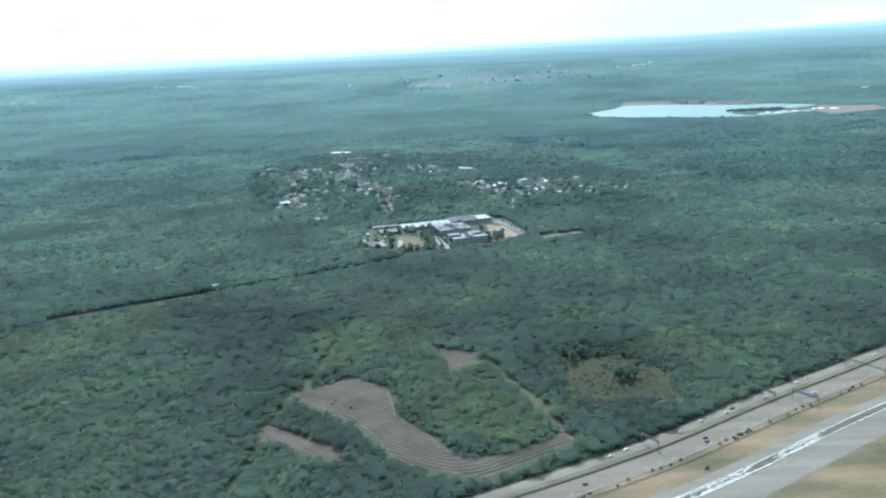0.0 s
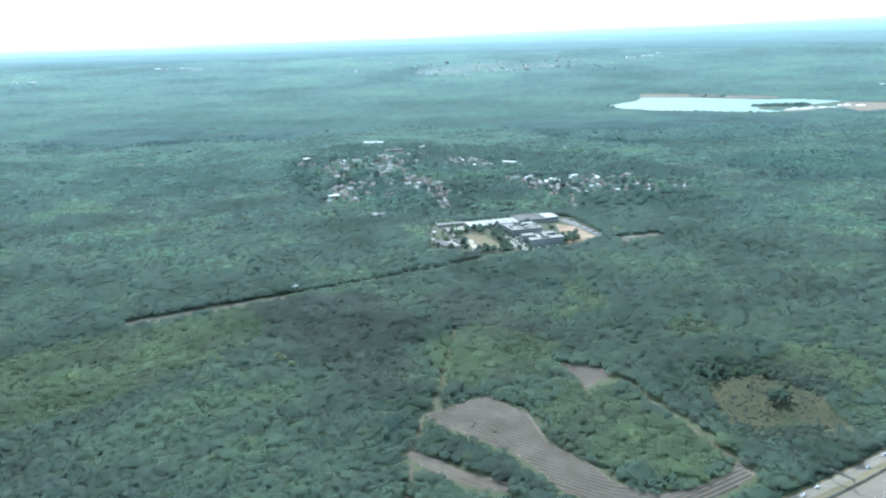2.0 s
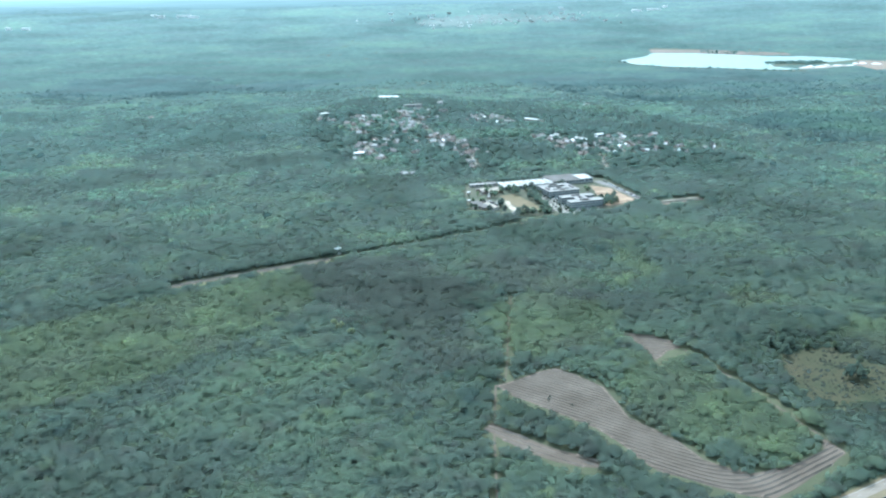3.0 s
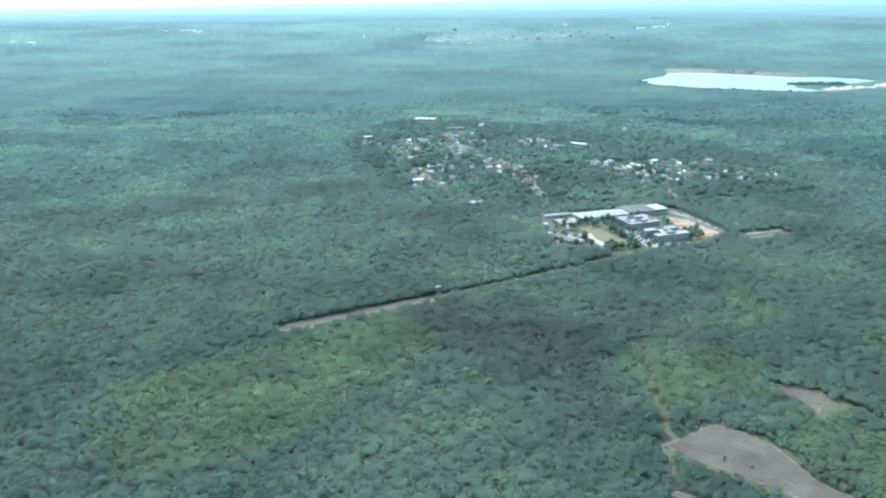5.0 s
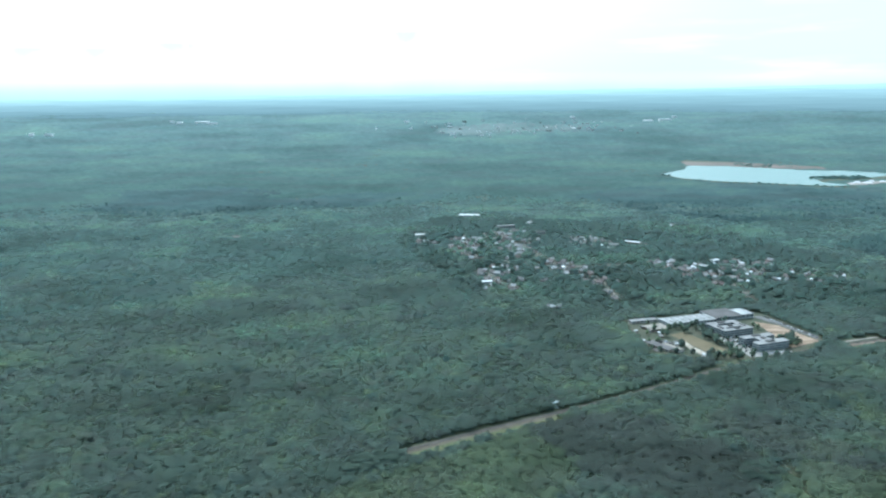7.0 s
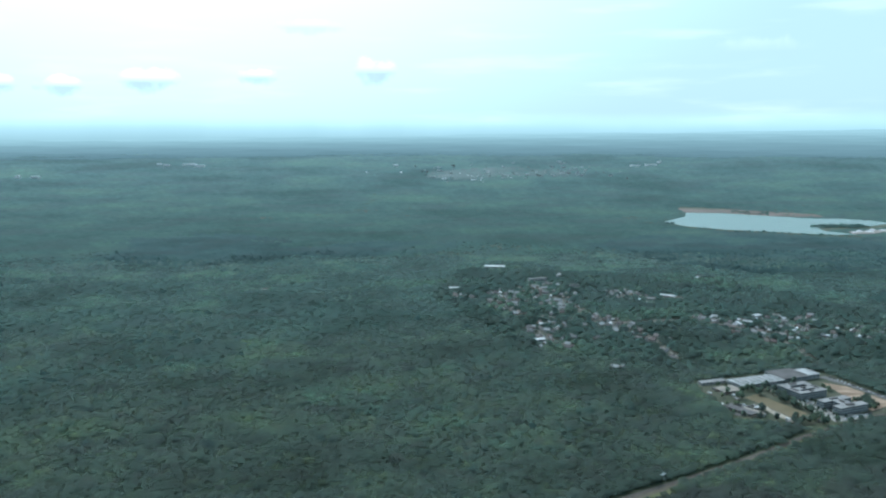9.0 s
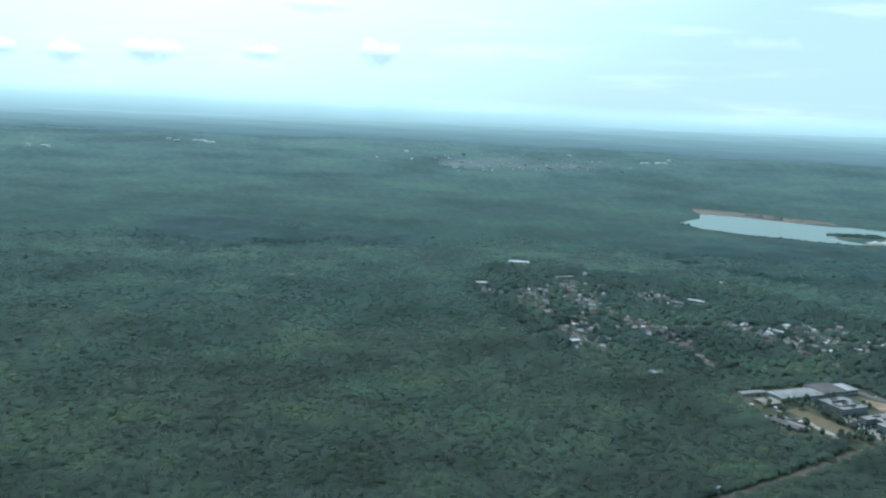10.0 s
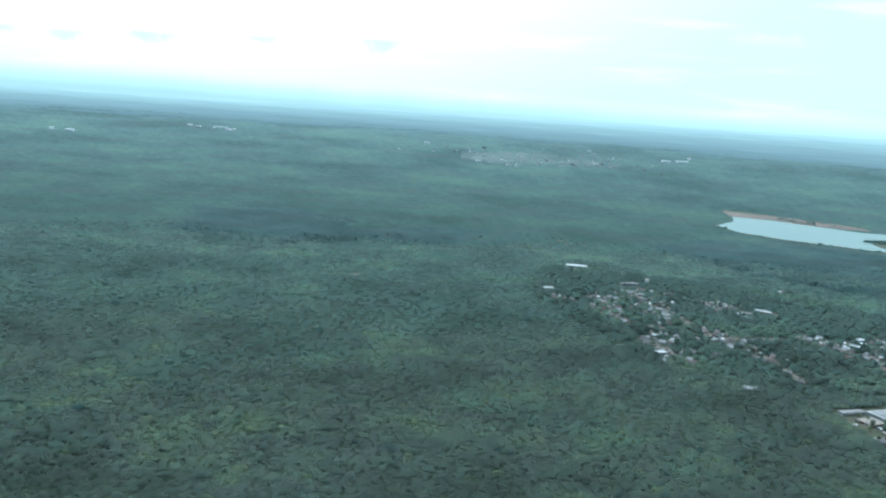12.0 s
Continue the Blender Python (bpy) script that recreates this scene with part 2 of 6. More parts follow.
WOOD_LEAF = foliage("broadleaf_leaves", (0.060, 0.078, 0.051), (0.069, 0.092, 0.059), (0.081, 0.107, 0.068), haze_tint=(0.71, 0.92, 0.97), grazing=0.128)
YOUNG_LEAF = foliage("young_leaves", (0.074, 0.096, 0.046), (0.087, 0.112, 0.053), (0.101, 0.129, 0.061), haze_tint=(0.74, 0.92, 0.95))
BROWN_LEAF = foliage("bare_twigs_and_leaves", (0.054, 0.062, 0.046), (0.062, 0.071, 0.052), (0.073, 0.083, 0.060), haze_tint=(0.74, 0.91, 0.93))
PINE_LEAF = foliage("pine_needles", (0.046, 0.068, 0.054), (0.055, 0.080, 0.062), (0.064, 0.092, 0.070), veil=0.02, grazing=0.085)
# Mid and far leaves: haze is put into their bluer base colours and gloss.
MID_LEAF = foliage("hazed_mid_leaves", (0.069, 0.103, 0.072), (0.073, 0.109, 0.076), (0.078, 0.116, 0.081), patch=0.006, veil=0.026, grazing=0.118, crown=0.08, haze_tint=(0.67, 0.92, 0.98))
FAR_LEAF = foliage("hazed_far_leaves", (0.055, 0.098, 0.072), (0.057, 0.101, 0.074), (0.059, 0.104, 0.076), patch=0.0032, veil=0.022, grazing=0.130, crown=0.05, haze_tint=(0.70, 0.92, 0.99), vary=0.7, porous=0, curve=4.6, grain=0.8)
FAR_PINE = foliage("hazed_far_pine", (0.044, 0.076, 0.063), (0.045, 0.078, 0.065), (0.046, 0.080, 0.067), patch=0.004, veil=0.014, grazing=0.12, crown=0.03, haze_tint=(0.70, 0.92, 0.98), porous=0, curve=3.0, grain=0.5)
UNDER_LEAF = foliage("undergrowth_leaves", (0.060, 0.078, 0.048), (0.064, 0.083, 0.051), (0.068, 0.088, 0.054), veil=0.012, grazing=0.12, porous=0)
BARK = surface("bark", (0.09, 0.07, 0.05), (0.16, 0.13, 0.10), 2.0)
SOIL = surface("woodland_soil", (0.052, 0.060, 0.036), (0.080, 0.088, 0.052), 0.02, 1.0, 0.7, gloss=0.04)
MEADOW = surface("rough_meadow", (0.033, 0.040, 0.021), (0.057, 0.052, 0.030), 0.07, 1.0, 0.8, bump=0.4)
GRASS = surface("dry_grass", (0.090, 0.083, 0.047), (0.215, 0.152, 0.096), 0.05, 1.0, 1.1, bump=0.4, stretch=(0.4, 1.5, 1), turn=-34)
LAWN = surface("playing_field_grass", (0.110, 0.092, 0.053), (0.142, 0.114, 0.069), 0.06, 1.0, 1.5, gloss=0.04)
RIDGE_SOIL = surface("pale_ridge_soil", (0.140, 0.113, 0.090), (0.215, 0.178, 0.146), 0.06, 1.0, 1.6, bump=0.5)
PLOT_SAND = surface("orange_plot_sand", (0.140, 0.098, 0.065), (0.32, 0.236, 0.168), 0.12, 1.0, 1.2, stretch=(0.5, 1.5, 1), turn=-20)
SHORE_SAND = surface("damp_shore_sand", (0.105, 0.092, 0.076), (0.185, 0.158, 0.134), 0.02, 1.0, 0.4, stretch=(0.5, 2.0, 1), turn=35)
KERB = surface("worn_kerb_paint", (0.36, 0.335, 0.285), (0.66, 0.63, 0.56), 0.5, 0.5, 2.0)
FURROW = surface("ploughed_soil", (0.086, 0.070, 0.055), (0.120, 0.098, 0.078), 0.06, 1.0, 1.6, bump=0.5, gloss=0.04)
SAND = surface("sand", (0.125, 0.092, 0.068), (0.20, 0.155, 0.118), 0.12, 1.0, 1.2, gloss=0.04)
BALLAST = surface("track_ballast", (0.082, 0.069, 0.054), (0.128, 0.109, 0.085), 0.2, 1.0, 3.0, gloss=0.04)
GREY_ASPHALT = surface("grey_asphalt", (0.136, 0.118, 0.096), (0.196, 0.171, 0.140), 0.05, 0.75, 2.0, stretch=(0.25, 2.5, 1), turn=-34)
ASPHALT = surface("asphalt", (0.130, 0.108, 0.086), (0.182, 0.152, 0.122), 0.05, 0.75, 2.0, stretch=(0.25, 2.5, 1), turn=-34)
DARK_ASPHALT = surface("dark_asphalt", (0.060, 0.056, 0.052), (0.085, 0.080, 0.075), 0.06, 0.7, 2.0)
CONCRETE = surface("concrete", (0.170, 0.153, 0.129), (0.255, 0.224, 0.187), 0.3, 0.85, 3.0, gloss=0.04)
FAR_WHITE = surface("bright_sheet_roofs", (0.62, 0.62, 0.62), (0.80, 0.80, 0.80), 0.05, 0.5, 2.0)
WHITE_CONCRETE = surface("white_concrete", (0.36, 0.36, 0.35), (0.50, 0.50, 0.49), 0.4, 0.35, 2.0)
PAINT = surface("road_paint", (0.20, 0.185, 0.16), (0.30, 0.285, 0.26), 0.6, 0.6, 2.0)
STEEL = surface("galvanised_steel", (0.085, 0.083, 0.075), (0.15, 0.147, 0.135), 1.0, 0.75, 5.0)
SIGN_BLUE = surface("blue_sign", (0.15, 0.175, 0.215), (0.18, 0.21, 0.26), 1.0, 0.5)
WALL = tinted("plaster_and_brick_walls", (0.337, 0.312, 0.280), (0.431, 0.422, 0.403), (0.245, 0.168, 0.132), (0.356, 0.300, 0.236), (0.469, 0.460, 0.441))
ROOF = tinted("roof_tiles", (0.126, 0.081, 0.066), (0.098, 0.096, 0.093), (0.172, 0.138, 0.120), (0.143, 0.139, 0.134), (0.207, 0.202, 0.192), (0.406, 0.406, 0.396), (0.230, 0.222, 0.207), (0.146, 0.106, 0.088))
WHITE_ROOF = surface("white_sheet_roof", (0.13, 0.133, 0.126), (0.31, 0.315, 0.30), 0.22, 0.6, 1.2, stretch=(1.6, 0.15, 1), turn=-17)
GREY_ROOF = surface("grey_gravel_roof", (0.078, 0.074, 0.070), (0.115, 0.110, 0.105), 0.12, 0.9, 2.5)
PALE_ROOF = surface("pale_flat_roof", (0.16, 0.158, 0.15), (0.27, 0.262, 0.25), 0.12, 0.8, 2.5)
OFFICE_WALL = surface("pale_office_cladding", (0.22, 0.225, 0.22), (0.30, 0.30, 0.29), 0.4, 0.6, 3.0)
GLASS = surface("window_glass", (0.035, 0.055, 0.070), (0.06, 0.085, 0.10), 0.6, 0.08)
WATER_MAT = surface("lake_water", (0.075, 0.128, 0.108), (0.090, 0.148, 0.124), 0.004, 0.22, 0.05)
WATER_MAT.node_tree.nodes["Principled BSDF"].inputs["Specular IOR Level"].default_value = 0.18
WATER_MAT.node_tree.nodes["Principled BSDF"].inputs["Specular Tint"].default_value = (1.0, 0.92, 0.88, 1)
TYRE = surface("tyre_rubber", (0.02, 0.02, 0.02), (0.035, 0.035, 0.035), 2.0)
CAR_PAINT = tinted("car_paint", (0.72, 0.73, 0.74), (0.80, 0.80, 0.80), (0.45, 0.47, 0.50), (0.78, 0.78, 0.76), rough=0.25)
DARK_PAINT = tinted("dark_car_paint", (0.03, 0.035, 0.045), (0.06, 0.03, 0.03), (0.05, 0.06, 0.08), rough=0.25)

# ---- building blocks ----
K = 0.91


def plan(*pts):
    return [(K * x, K * y) for x, y in pts]


def land(x, y):
    """Height of the open country: level for two kilometres, then raised to meet the horizon in the camera's view."""
    r = np.hypot(np.asarray(x) + 190.0, np.asarray(y) - 50.0)
    a = np.arctan2(np.asarray(x) + 190.0, np.asarray(y) - 50.0)
    s = np.clip((r - 1850.0) / 2750.0, 0, 1)
    rise = s * s * (3 - 2 * s) * 158.0 + 0.01
    rise = (rise ** -4.0 + 80.0 ** -4.0) ** -0.25
    hills = 4 * np.sin(a * 11.0 + 0.7) + 2.5 * np.sin(a * 27.0 + 2.0) + 1.5 * np.sin(a * 61.0)
    return rise + s * s * hills + s * 3 * np.sin(r / 90.0 + 3 * np.sin(a * 9)) + knoll(x, y)


def knoll(x, y):
    """The low hill on which the village stands."""
    return np.maximum(0.0, 11.0 * np.exp(-((np.asarray(x) + 115.0) / 140.0) ** 2 - ((np.asarray(y) - 920.0) / 185.0) ** 2) - 0.8)


def hill_plan(*pts):
    """Plan of the village: as plan(), drawn in by the hill's height along sight lines from the camera."""
    out = []
    for x, y in plan(*pts):
        px, py = x, y
        for _ in range(4):
            k = 1 - float(knoll(px, py)) / 146.0
            px, py = -158.0 + (x + 158.0) * k, 55.0 + (y - 55.0) * k
        out.append((px, py))
    return out


def big_mesh(name, verts, tris, mat, smooth=False, normals=None):
    """A mesh from arrays of corners and triangles or quads."""
    me = bpy.data.meshes.new(name)
    k = tris.shape[1]
    me.vertices.add(len(verts)); me.vertices.foreach_set("co", np.asarray(verts, np.float32).ravel())
    me.loops.add(tris.size); me.loops.foreach_set("vertex_index", tris.astype(np.int32).ravel())
    me.polygons.add(len(tris)); me.polygons.foreach_set("loop_start", np.arange(0, tris.size, k, dtype=np.int32))
    if smooth:
        me.polygons.foreach_set("use_smooth", np.ones(len(tris), bool))
    me.update(calc_edges=True)
    if normals is not None:
        me.normals_split_custom_set_from_vertices(normals)
    me.materials.append(mat)
    return new(name, me)


def part(name, bm, mat, parent=None, label=""):
    bmesh.ops.recalc_face_normals(bm, faces=bm.faces)
    me = bpy.data.meshes.new(name)
    bm.to_mesh(me)
    bm.free()
    me.materials.append(mat)
    ob = new(name, me)
    ob.parent = parent
    if label:
        ob["label"] = label
    return ob


def thing(name, label, category, group="", at=(0, 0, 0), turn=0.0):
    ob = new(name)
    ob.matrix_world = pose(*at, 0, 0, turn)
    return tagged(ob, label, category, group)


def box(bm, x0, x1, y0, y1, z0, z1, taper=0.0):
    v = [bm.verts.new((x, y, z)) for z, t in ((z0, 0), (z1, taper)) for x, y in
         ((x0 + t, y0 + t), (x1 - t, y0 + t), (x1 - t, y1 - t), (x0 + t, y1 - t))]
    for f in ((3, 2, 1, 0), (4, 5, 6, 7), (0, 1, 5, 4), (1, 2, 6, 5), (2, 3, 7, 6), (3, 0, 4, 7)):
        bm.faces.new([v[i] for i in f])
    return bm


def slab(bm, pts, z0, z1):
    lo = [bm.verts.new((x, y, z0)) for x, y in pts]
    hi = [bm.verts.new((x, y, z1)) for x, y in pts]
    bm.faces.new(hi)
    for i in range(len(pts)):
        j = (i + 1) % len(pts)
        bm.faces.new((lo[i], lo[j], hi[j], hi[i]))
    return bm


def offset(line, d):
    """A line moved sideways by d, to the right of its way."""
    p = np.array(line, float)
    t = np.gradient(p, axis=0)
    t /= np.linalg.norm(t, axis=1)[:, None]
    return p + d * np.stack([t[:, 1], -t[:, 0]], 1)


def dense(line, step=8.0):
    p = np.array(line, float)
    s = np.r_[0, np.cumsum(np.linalg.norm(np.diff(p, axis=0), axis=1))]
    q = np.arange(0, s[-1], step)
    # smooth through the corners
    out = np.stack([np.interp(q, s, p[:, i]) for i in (0, 1)], 1)
    for _ in range(6):
        out[1:-1] = 0.25 * out[:-2] + 0.5 * out[1:-1] + 0.25 * out[2:]
    return out


def ribbon(bm, line, d0, d1, z0, z1):
    a, b = offset(line, d0), offset(line, d1)
    rows = [[bm.verts.new((*p, z + float(knoll(*p)))) for p, z in ((a[i], z0), (a[i], z1), (b[i], z1), (b[i], z0))] for i in range(len(a))]
    for r, s in zip(rows, rows[1:]):
        for k in range(3):
            bm.faces.new((r[k], r[k + 1], s[k + 1], s[k]))
    return bm


def inside(px, py, poly):
    hit = np.zeros(px.shape, bool)
    n = len(poly)
    for i in range(n):
        (x0, y0), (x1, y1) = poly[i], poly[(i + 1) % n]
        c = (y0 > py) != (y1 > py)
        with np.errstate(divide="ignore", invalid="ignore"):
            hit ^= c & (px < (x1 - x0) * (py - y0) / (y1 - y0) + x0)
    return hit


def away(px, py, line):
    """Distance of many points from a line."""
    best = np.full(px.shape, 1e9)
    p = np.array(line, float)
    for (x0, y0), (x1, y1) in zip(p[:-1], p[1:]):
        dx, dy = x1 - x0, y1 - y0
        t = np.clip(((px - x0) * dx + (py - y0) * dy) / (dx * dx + dy * dy), 0, 1)
        best = np.minimum(best, np.hypot(px - x0 - t * dx, py - y0 - t * dy))
    return best


def wobble(px, py, size, seed=0.0):
    """Smooth unevenness between -1 and 1, without a lattice."""
    a = np.sin(px / size + 1.7 * np.sin(py / size * 0.83 + seed)) + np.sin(py / size * 1.21 - 1.3 * np.sin(px / size * 0.71 - seed))
    b = np.sin((px + py) / size * 2.3 + seed * 2) * 0.5 + np.sin((px - 1.4 * py) / size * 3.1 + seed) * 0.4
    return (a + b) / 2.9


# ---- the plan ----
MOTORWAY = dense(plan((-280, 70), (-60, 192), (35, 236), (72, 255), (119, 286), (177, 320), (260, 372), (420, 472)))
RAILWAY = dense(plan((-520, 300), (-330, 388), (-226, 442), (-190, 461), (-146, 482), (-100, 505), (-62, 526), (-27, 548), (56, 583), (102, 596), (210, 622), (420, 655)))
FIELD = plan((-66.2, 319), (-57, 324), (-48, 330), (-40.5, 333), (-33, 325), (-25.2, 315.6), (-23, 304), (-21.1, 291.7), (-15, 284),
             (-8.5, 275), (-3.5, 263), (3.4, 258), (9, 255), (19, 257.5), (29.4, 262), (37, 267), (40, 275), (43.6, 265),
             (36, 259), (26, 252), (18, 246), (10, 241.6), (2.8, 243.4), (-6.5, 248.6), (-13.3, 254), (-20, 257), (-24.7, 265.5),
             (-28.3, 274.7), (-34.4, 284.8), (-44, 294.4), (-54, 304), (-61, 310.4))
FIELD_B = plan((-8.4, 371), (-2.2, 364), (7, 361), (16, 352.3), (14.4, 348), (9, 346), (5, 341), (1.2, 337), (-1.2, 341), (-2.3, 355))
FIELD_C = plan((-73.5, 287), (-70.5, 291), (-64, 285), (-58, 279), (-51, 273), (-43, 268.5), (-36, 265), (-38, 260.5), (-45, 262), (-52, 265), (-60, 271), (-68, 280))
MEADOW_A = plan((51.7, 339.4), (66.3, 343), (79, 348), (81.3, 336.5), (91, 322), (95, 303.4), (93, 297), (84, 294), (72.5, 296), (58, 294), (50, 300), (46.8, 308.5), (48, 325))
MEADOW_B = plan((50, 405), (63, 412), (79, 402), (74, 390), (57, 390))
TRACK_B = plan((-66, 322), (-70, 285), (-74, 225))
TRACK_C = plan((-62, 324), (-59, 345), (-55, 380), (-50, 414))
TRACK = plan((15.6, 347), (21, 334), (29, 312), (40, 276))
CAMPUS = plan((-62, 650), (-56, 660), (-36, 661), (4, 672), (41, 679), (52, 668), (60, 640), (67, 600), (33, 574), (-26, 560), (-64, 583))
LAKE = plan((318, 1738), (368, 1795), (403, 1836), (437, 1920), (521, 1892), (603, 1815), (665, 1762), (720, 1758), (765, 1715),
            (775, 1660), (695, 1612), (640, 1615), (572, 1590), (563, 1545), (590, 1490), (548, 1488), (500, 1512), (440, 1552), (384, 1586), (330, 1650))
ISLET = plan((574, 1622), (600, 1640), (640, 1642), (690, 1640), (690, 1600), (640, 1592), (600, 1600))
SHORE = plan((437, 1920), (455, 2010), (480, 2070), (560, 2010), (650, 1920), (720, 1850), (700, 1790), (603, 1822), (521, 1899))
NEAR_EDGE = ((318, 1738), (330, 1650), (384, 1586), (440, 1552), (500, 1512), (548, 1488), (590, 1490))
NEAR_BAND = plan(*[(x - 3, y - 5) for x, y in NEAR_EDGE], *[(x - 6, y - 32) for x, y in reversed(NEAR_EDGE)])
GRAVEL = plan((588, 1496), (600, 1532), (650, 1545), (700, 1562), (712, 1540), (660, 1520), (630, 1500))
SHORE_GREEN = plan((540, 1900), (560, 1960), (640, 1890), (700, 1830), (690, 1800), (603, 1840))
SAND_PIT = plan((715, 1560), (770, 1640), (860, 1600), (830, 1500), (705, 1452))
DARK_PINES = plan((51, 1391), (170, 1480), (300, 1640), (384, 1560), (500, 1490), (620, 1455), (760, 1480), (1000, 1500), (1000, 1300), (700, 1180), (514, 1150), (379, 1100), (201, 1093), (126, 1213))
# A cloud's shade on the far woods, put in as dark pine colour.
CLOUD_SHADE = plan((-740, 1560), (-578, 1584), (-405, 1426), (-426, 1236), (-597, 1233), (-704, 1308))
PINES_D = plan((-420, 1400), (-300, 1480), (-160, 1440), (-190, 1330), (-330, 1290), (-420, 1330))
PINES_C = plan((266, 940), (330, 995), (520, 930), (500, 800), (376, 790), (288, 781), (258, 830))
BROWN = plan((-170, 449), (-154, 466), (-103, 478), (-80, 445), (-66, 402), (-67, 336), (-87, 325), (-111, 353), (-140, 402))
BROWN_B = plan((-68, 469), (-50, 482), (-24, 445), (-8, 420), (-16, 395), (-42, 408), (-60, 416))
YOUNG = plan((-61, 396), (-46, 421), (-9, 401), (-6, 379), (-20, 345), (-51, 342))
YOUNG_C = plan((81, 358), (106, 370), (124, 359), (124, 330), (103, 317), (91, 335))
YOUNG_D = plan((16, 470), (26, 500), (34, 470), (30, 430), (18, 430))
YOUNG_E = plan((-22, 335), (-3, 338), (14, 346), (36, 278), (30, 264), (4, 260), (-18, 292))
YOUNG_B = plan((-215, 425), (-150, 470), (-110, 480), (-150, 400), (-200, 330), (-260, 300), (-290, 380))

VILLAGE = hill_plan((-230, 1060), (-230, 985), (-170, 760), (-60, 680), (80, 690), (200, 720), (230, 820), (140, 1090), (-40, 1140), (-120, 1210), (-180, 1180))
CITY = []      # footprints of buildings

# ---- ground ----


def sheet(name, mat, r0, r1, a0, a1, nr, na, lift=0.0, rough=0.0, power=1.6, holes=(), only=(), second=None):
    r = r0 + (r1 - r0) * np.linspace(0, 1, nr) ** power
    a = np.linspace(radians(a0), radians(a1), na)
    rr, aa = np.meshgrid(r, a, indexing="ij")
    x, y = -190 + rr * np.sin(aa), 50 + rr * np.cos(aa)
    z = land(x, y) + lift
    if rough:
        z = z - 1.2 * np.clip((1350 - rr) / 350, 0, 1)
        z = z + 3.0 * np.clip((rr - 1900) / 500, 0, 1)
        rng = np.random.default_rng(5)
        z = z + rough * (rng.random(z.shape) - 0.5) * (0.6 + rr / 2500) + rough * 0.35 * wobble(x, y, 23.0) + rough * 0.5 * wobble(x, y, 120.0, 3.0)
    for poly in holes:
        edge = np.clip(away(x, y, list(poly) + [poly[0]]) / 24.0, 0, 1)
        z = land(x, y) + 0.1 + (z - land(x, y) - 0.1) * edge
    i = np.arange(nr * na).reshape(nr, na)
    quads = np.stack([i[:-1, :-1], i[:-1, 1:], i[1:, 1:], i[1:, :-1]], -1).reshape(-1, 4)[:, ::-1]
    if holes or only:
        cx, cy = x.ravel()[quads].mean(1), y.ravel()[quads].mean(1)
        keep = np.ones(len(quads), bool)
        for poly in holes:
            keep &= ~inside(cx, cy, poly)
        if only:
            for poly in only:
                deep = np.clip(away(x, y, list(poly) + [poly[0]]) / 40.0, 0, 1)
                z = np.where(inside(x, y, poly), z - 3.5 * (1 - deep), z - 3.5)
            grown = np.zeros(len(quads), bool)
            w = 38 * wobble(cx, cy, 70.0) + 9 * wobble(cx, cy, 17.0, 1.0)
            for poly in only:
                grown |= inside(cx + w, cy + w, poly)
            keep &= grown
        quads = quads[keep]
    ob = big_mesh(name, np.stack([x, y, z], -1).reshape(-1, 3), quads, mat, smooth=True)
    if second:
        cx, cy = x.ravel()[quads].mean(1), y.ravel()[quads].mean(1)
        w = 30 * wobble(cx, cy, 70.0) + 14 * wobble(cx, cy, 21.0, 1.0) + np.random.default_rng(9).uniform(-16, 16, len(cx))
        grown = np.zeros(len(quads), bool)
        for poly in second[1]:
            grown |= inside(cx + w, cy + w, poly)
        ob.data.materials.append(second[0])
        ob.data.polygons.foreach_set("material_index", grown.astype(np.int32))
    return ob


ground = tagged(sheet("ground", SOIL, 0.0, 4700.0, -180, 180, 90, 181), "wide green-brown woodland floor reaching low hills", "ground", kind="structure")


def flat(name, pts, mat, z, label, category="ground", kind="structure"):
    bm = slab(bmesh.new(), pts, z - 0.3, z)
    bmesh.ops.triangulate(bm, faces=[f for f in bm.faces if len(f.verts) > 4])
    return tagged(part(name, bm, mat), label, category, kind=kind)


def straight(u):
    return 0.0 * u


def round_the_bend(u):
    """Rows that run down one arm of the field and up the other."""
    return -0.754 * u + 1.374 * 4.0 * np.log1p(np.exp((u - 2.0) / 4.0))


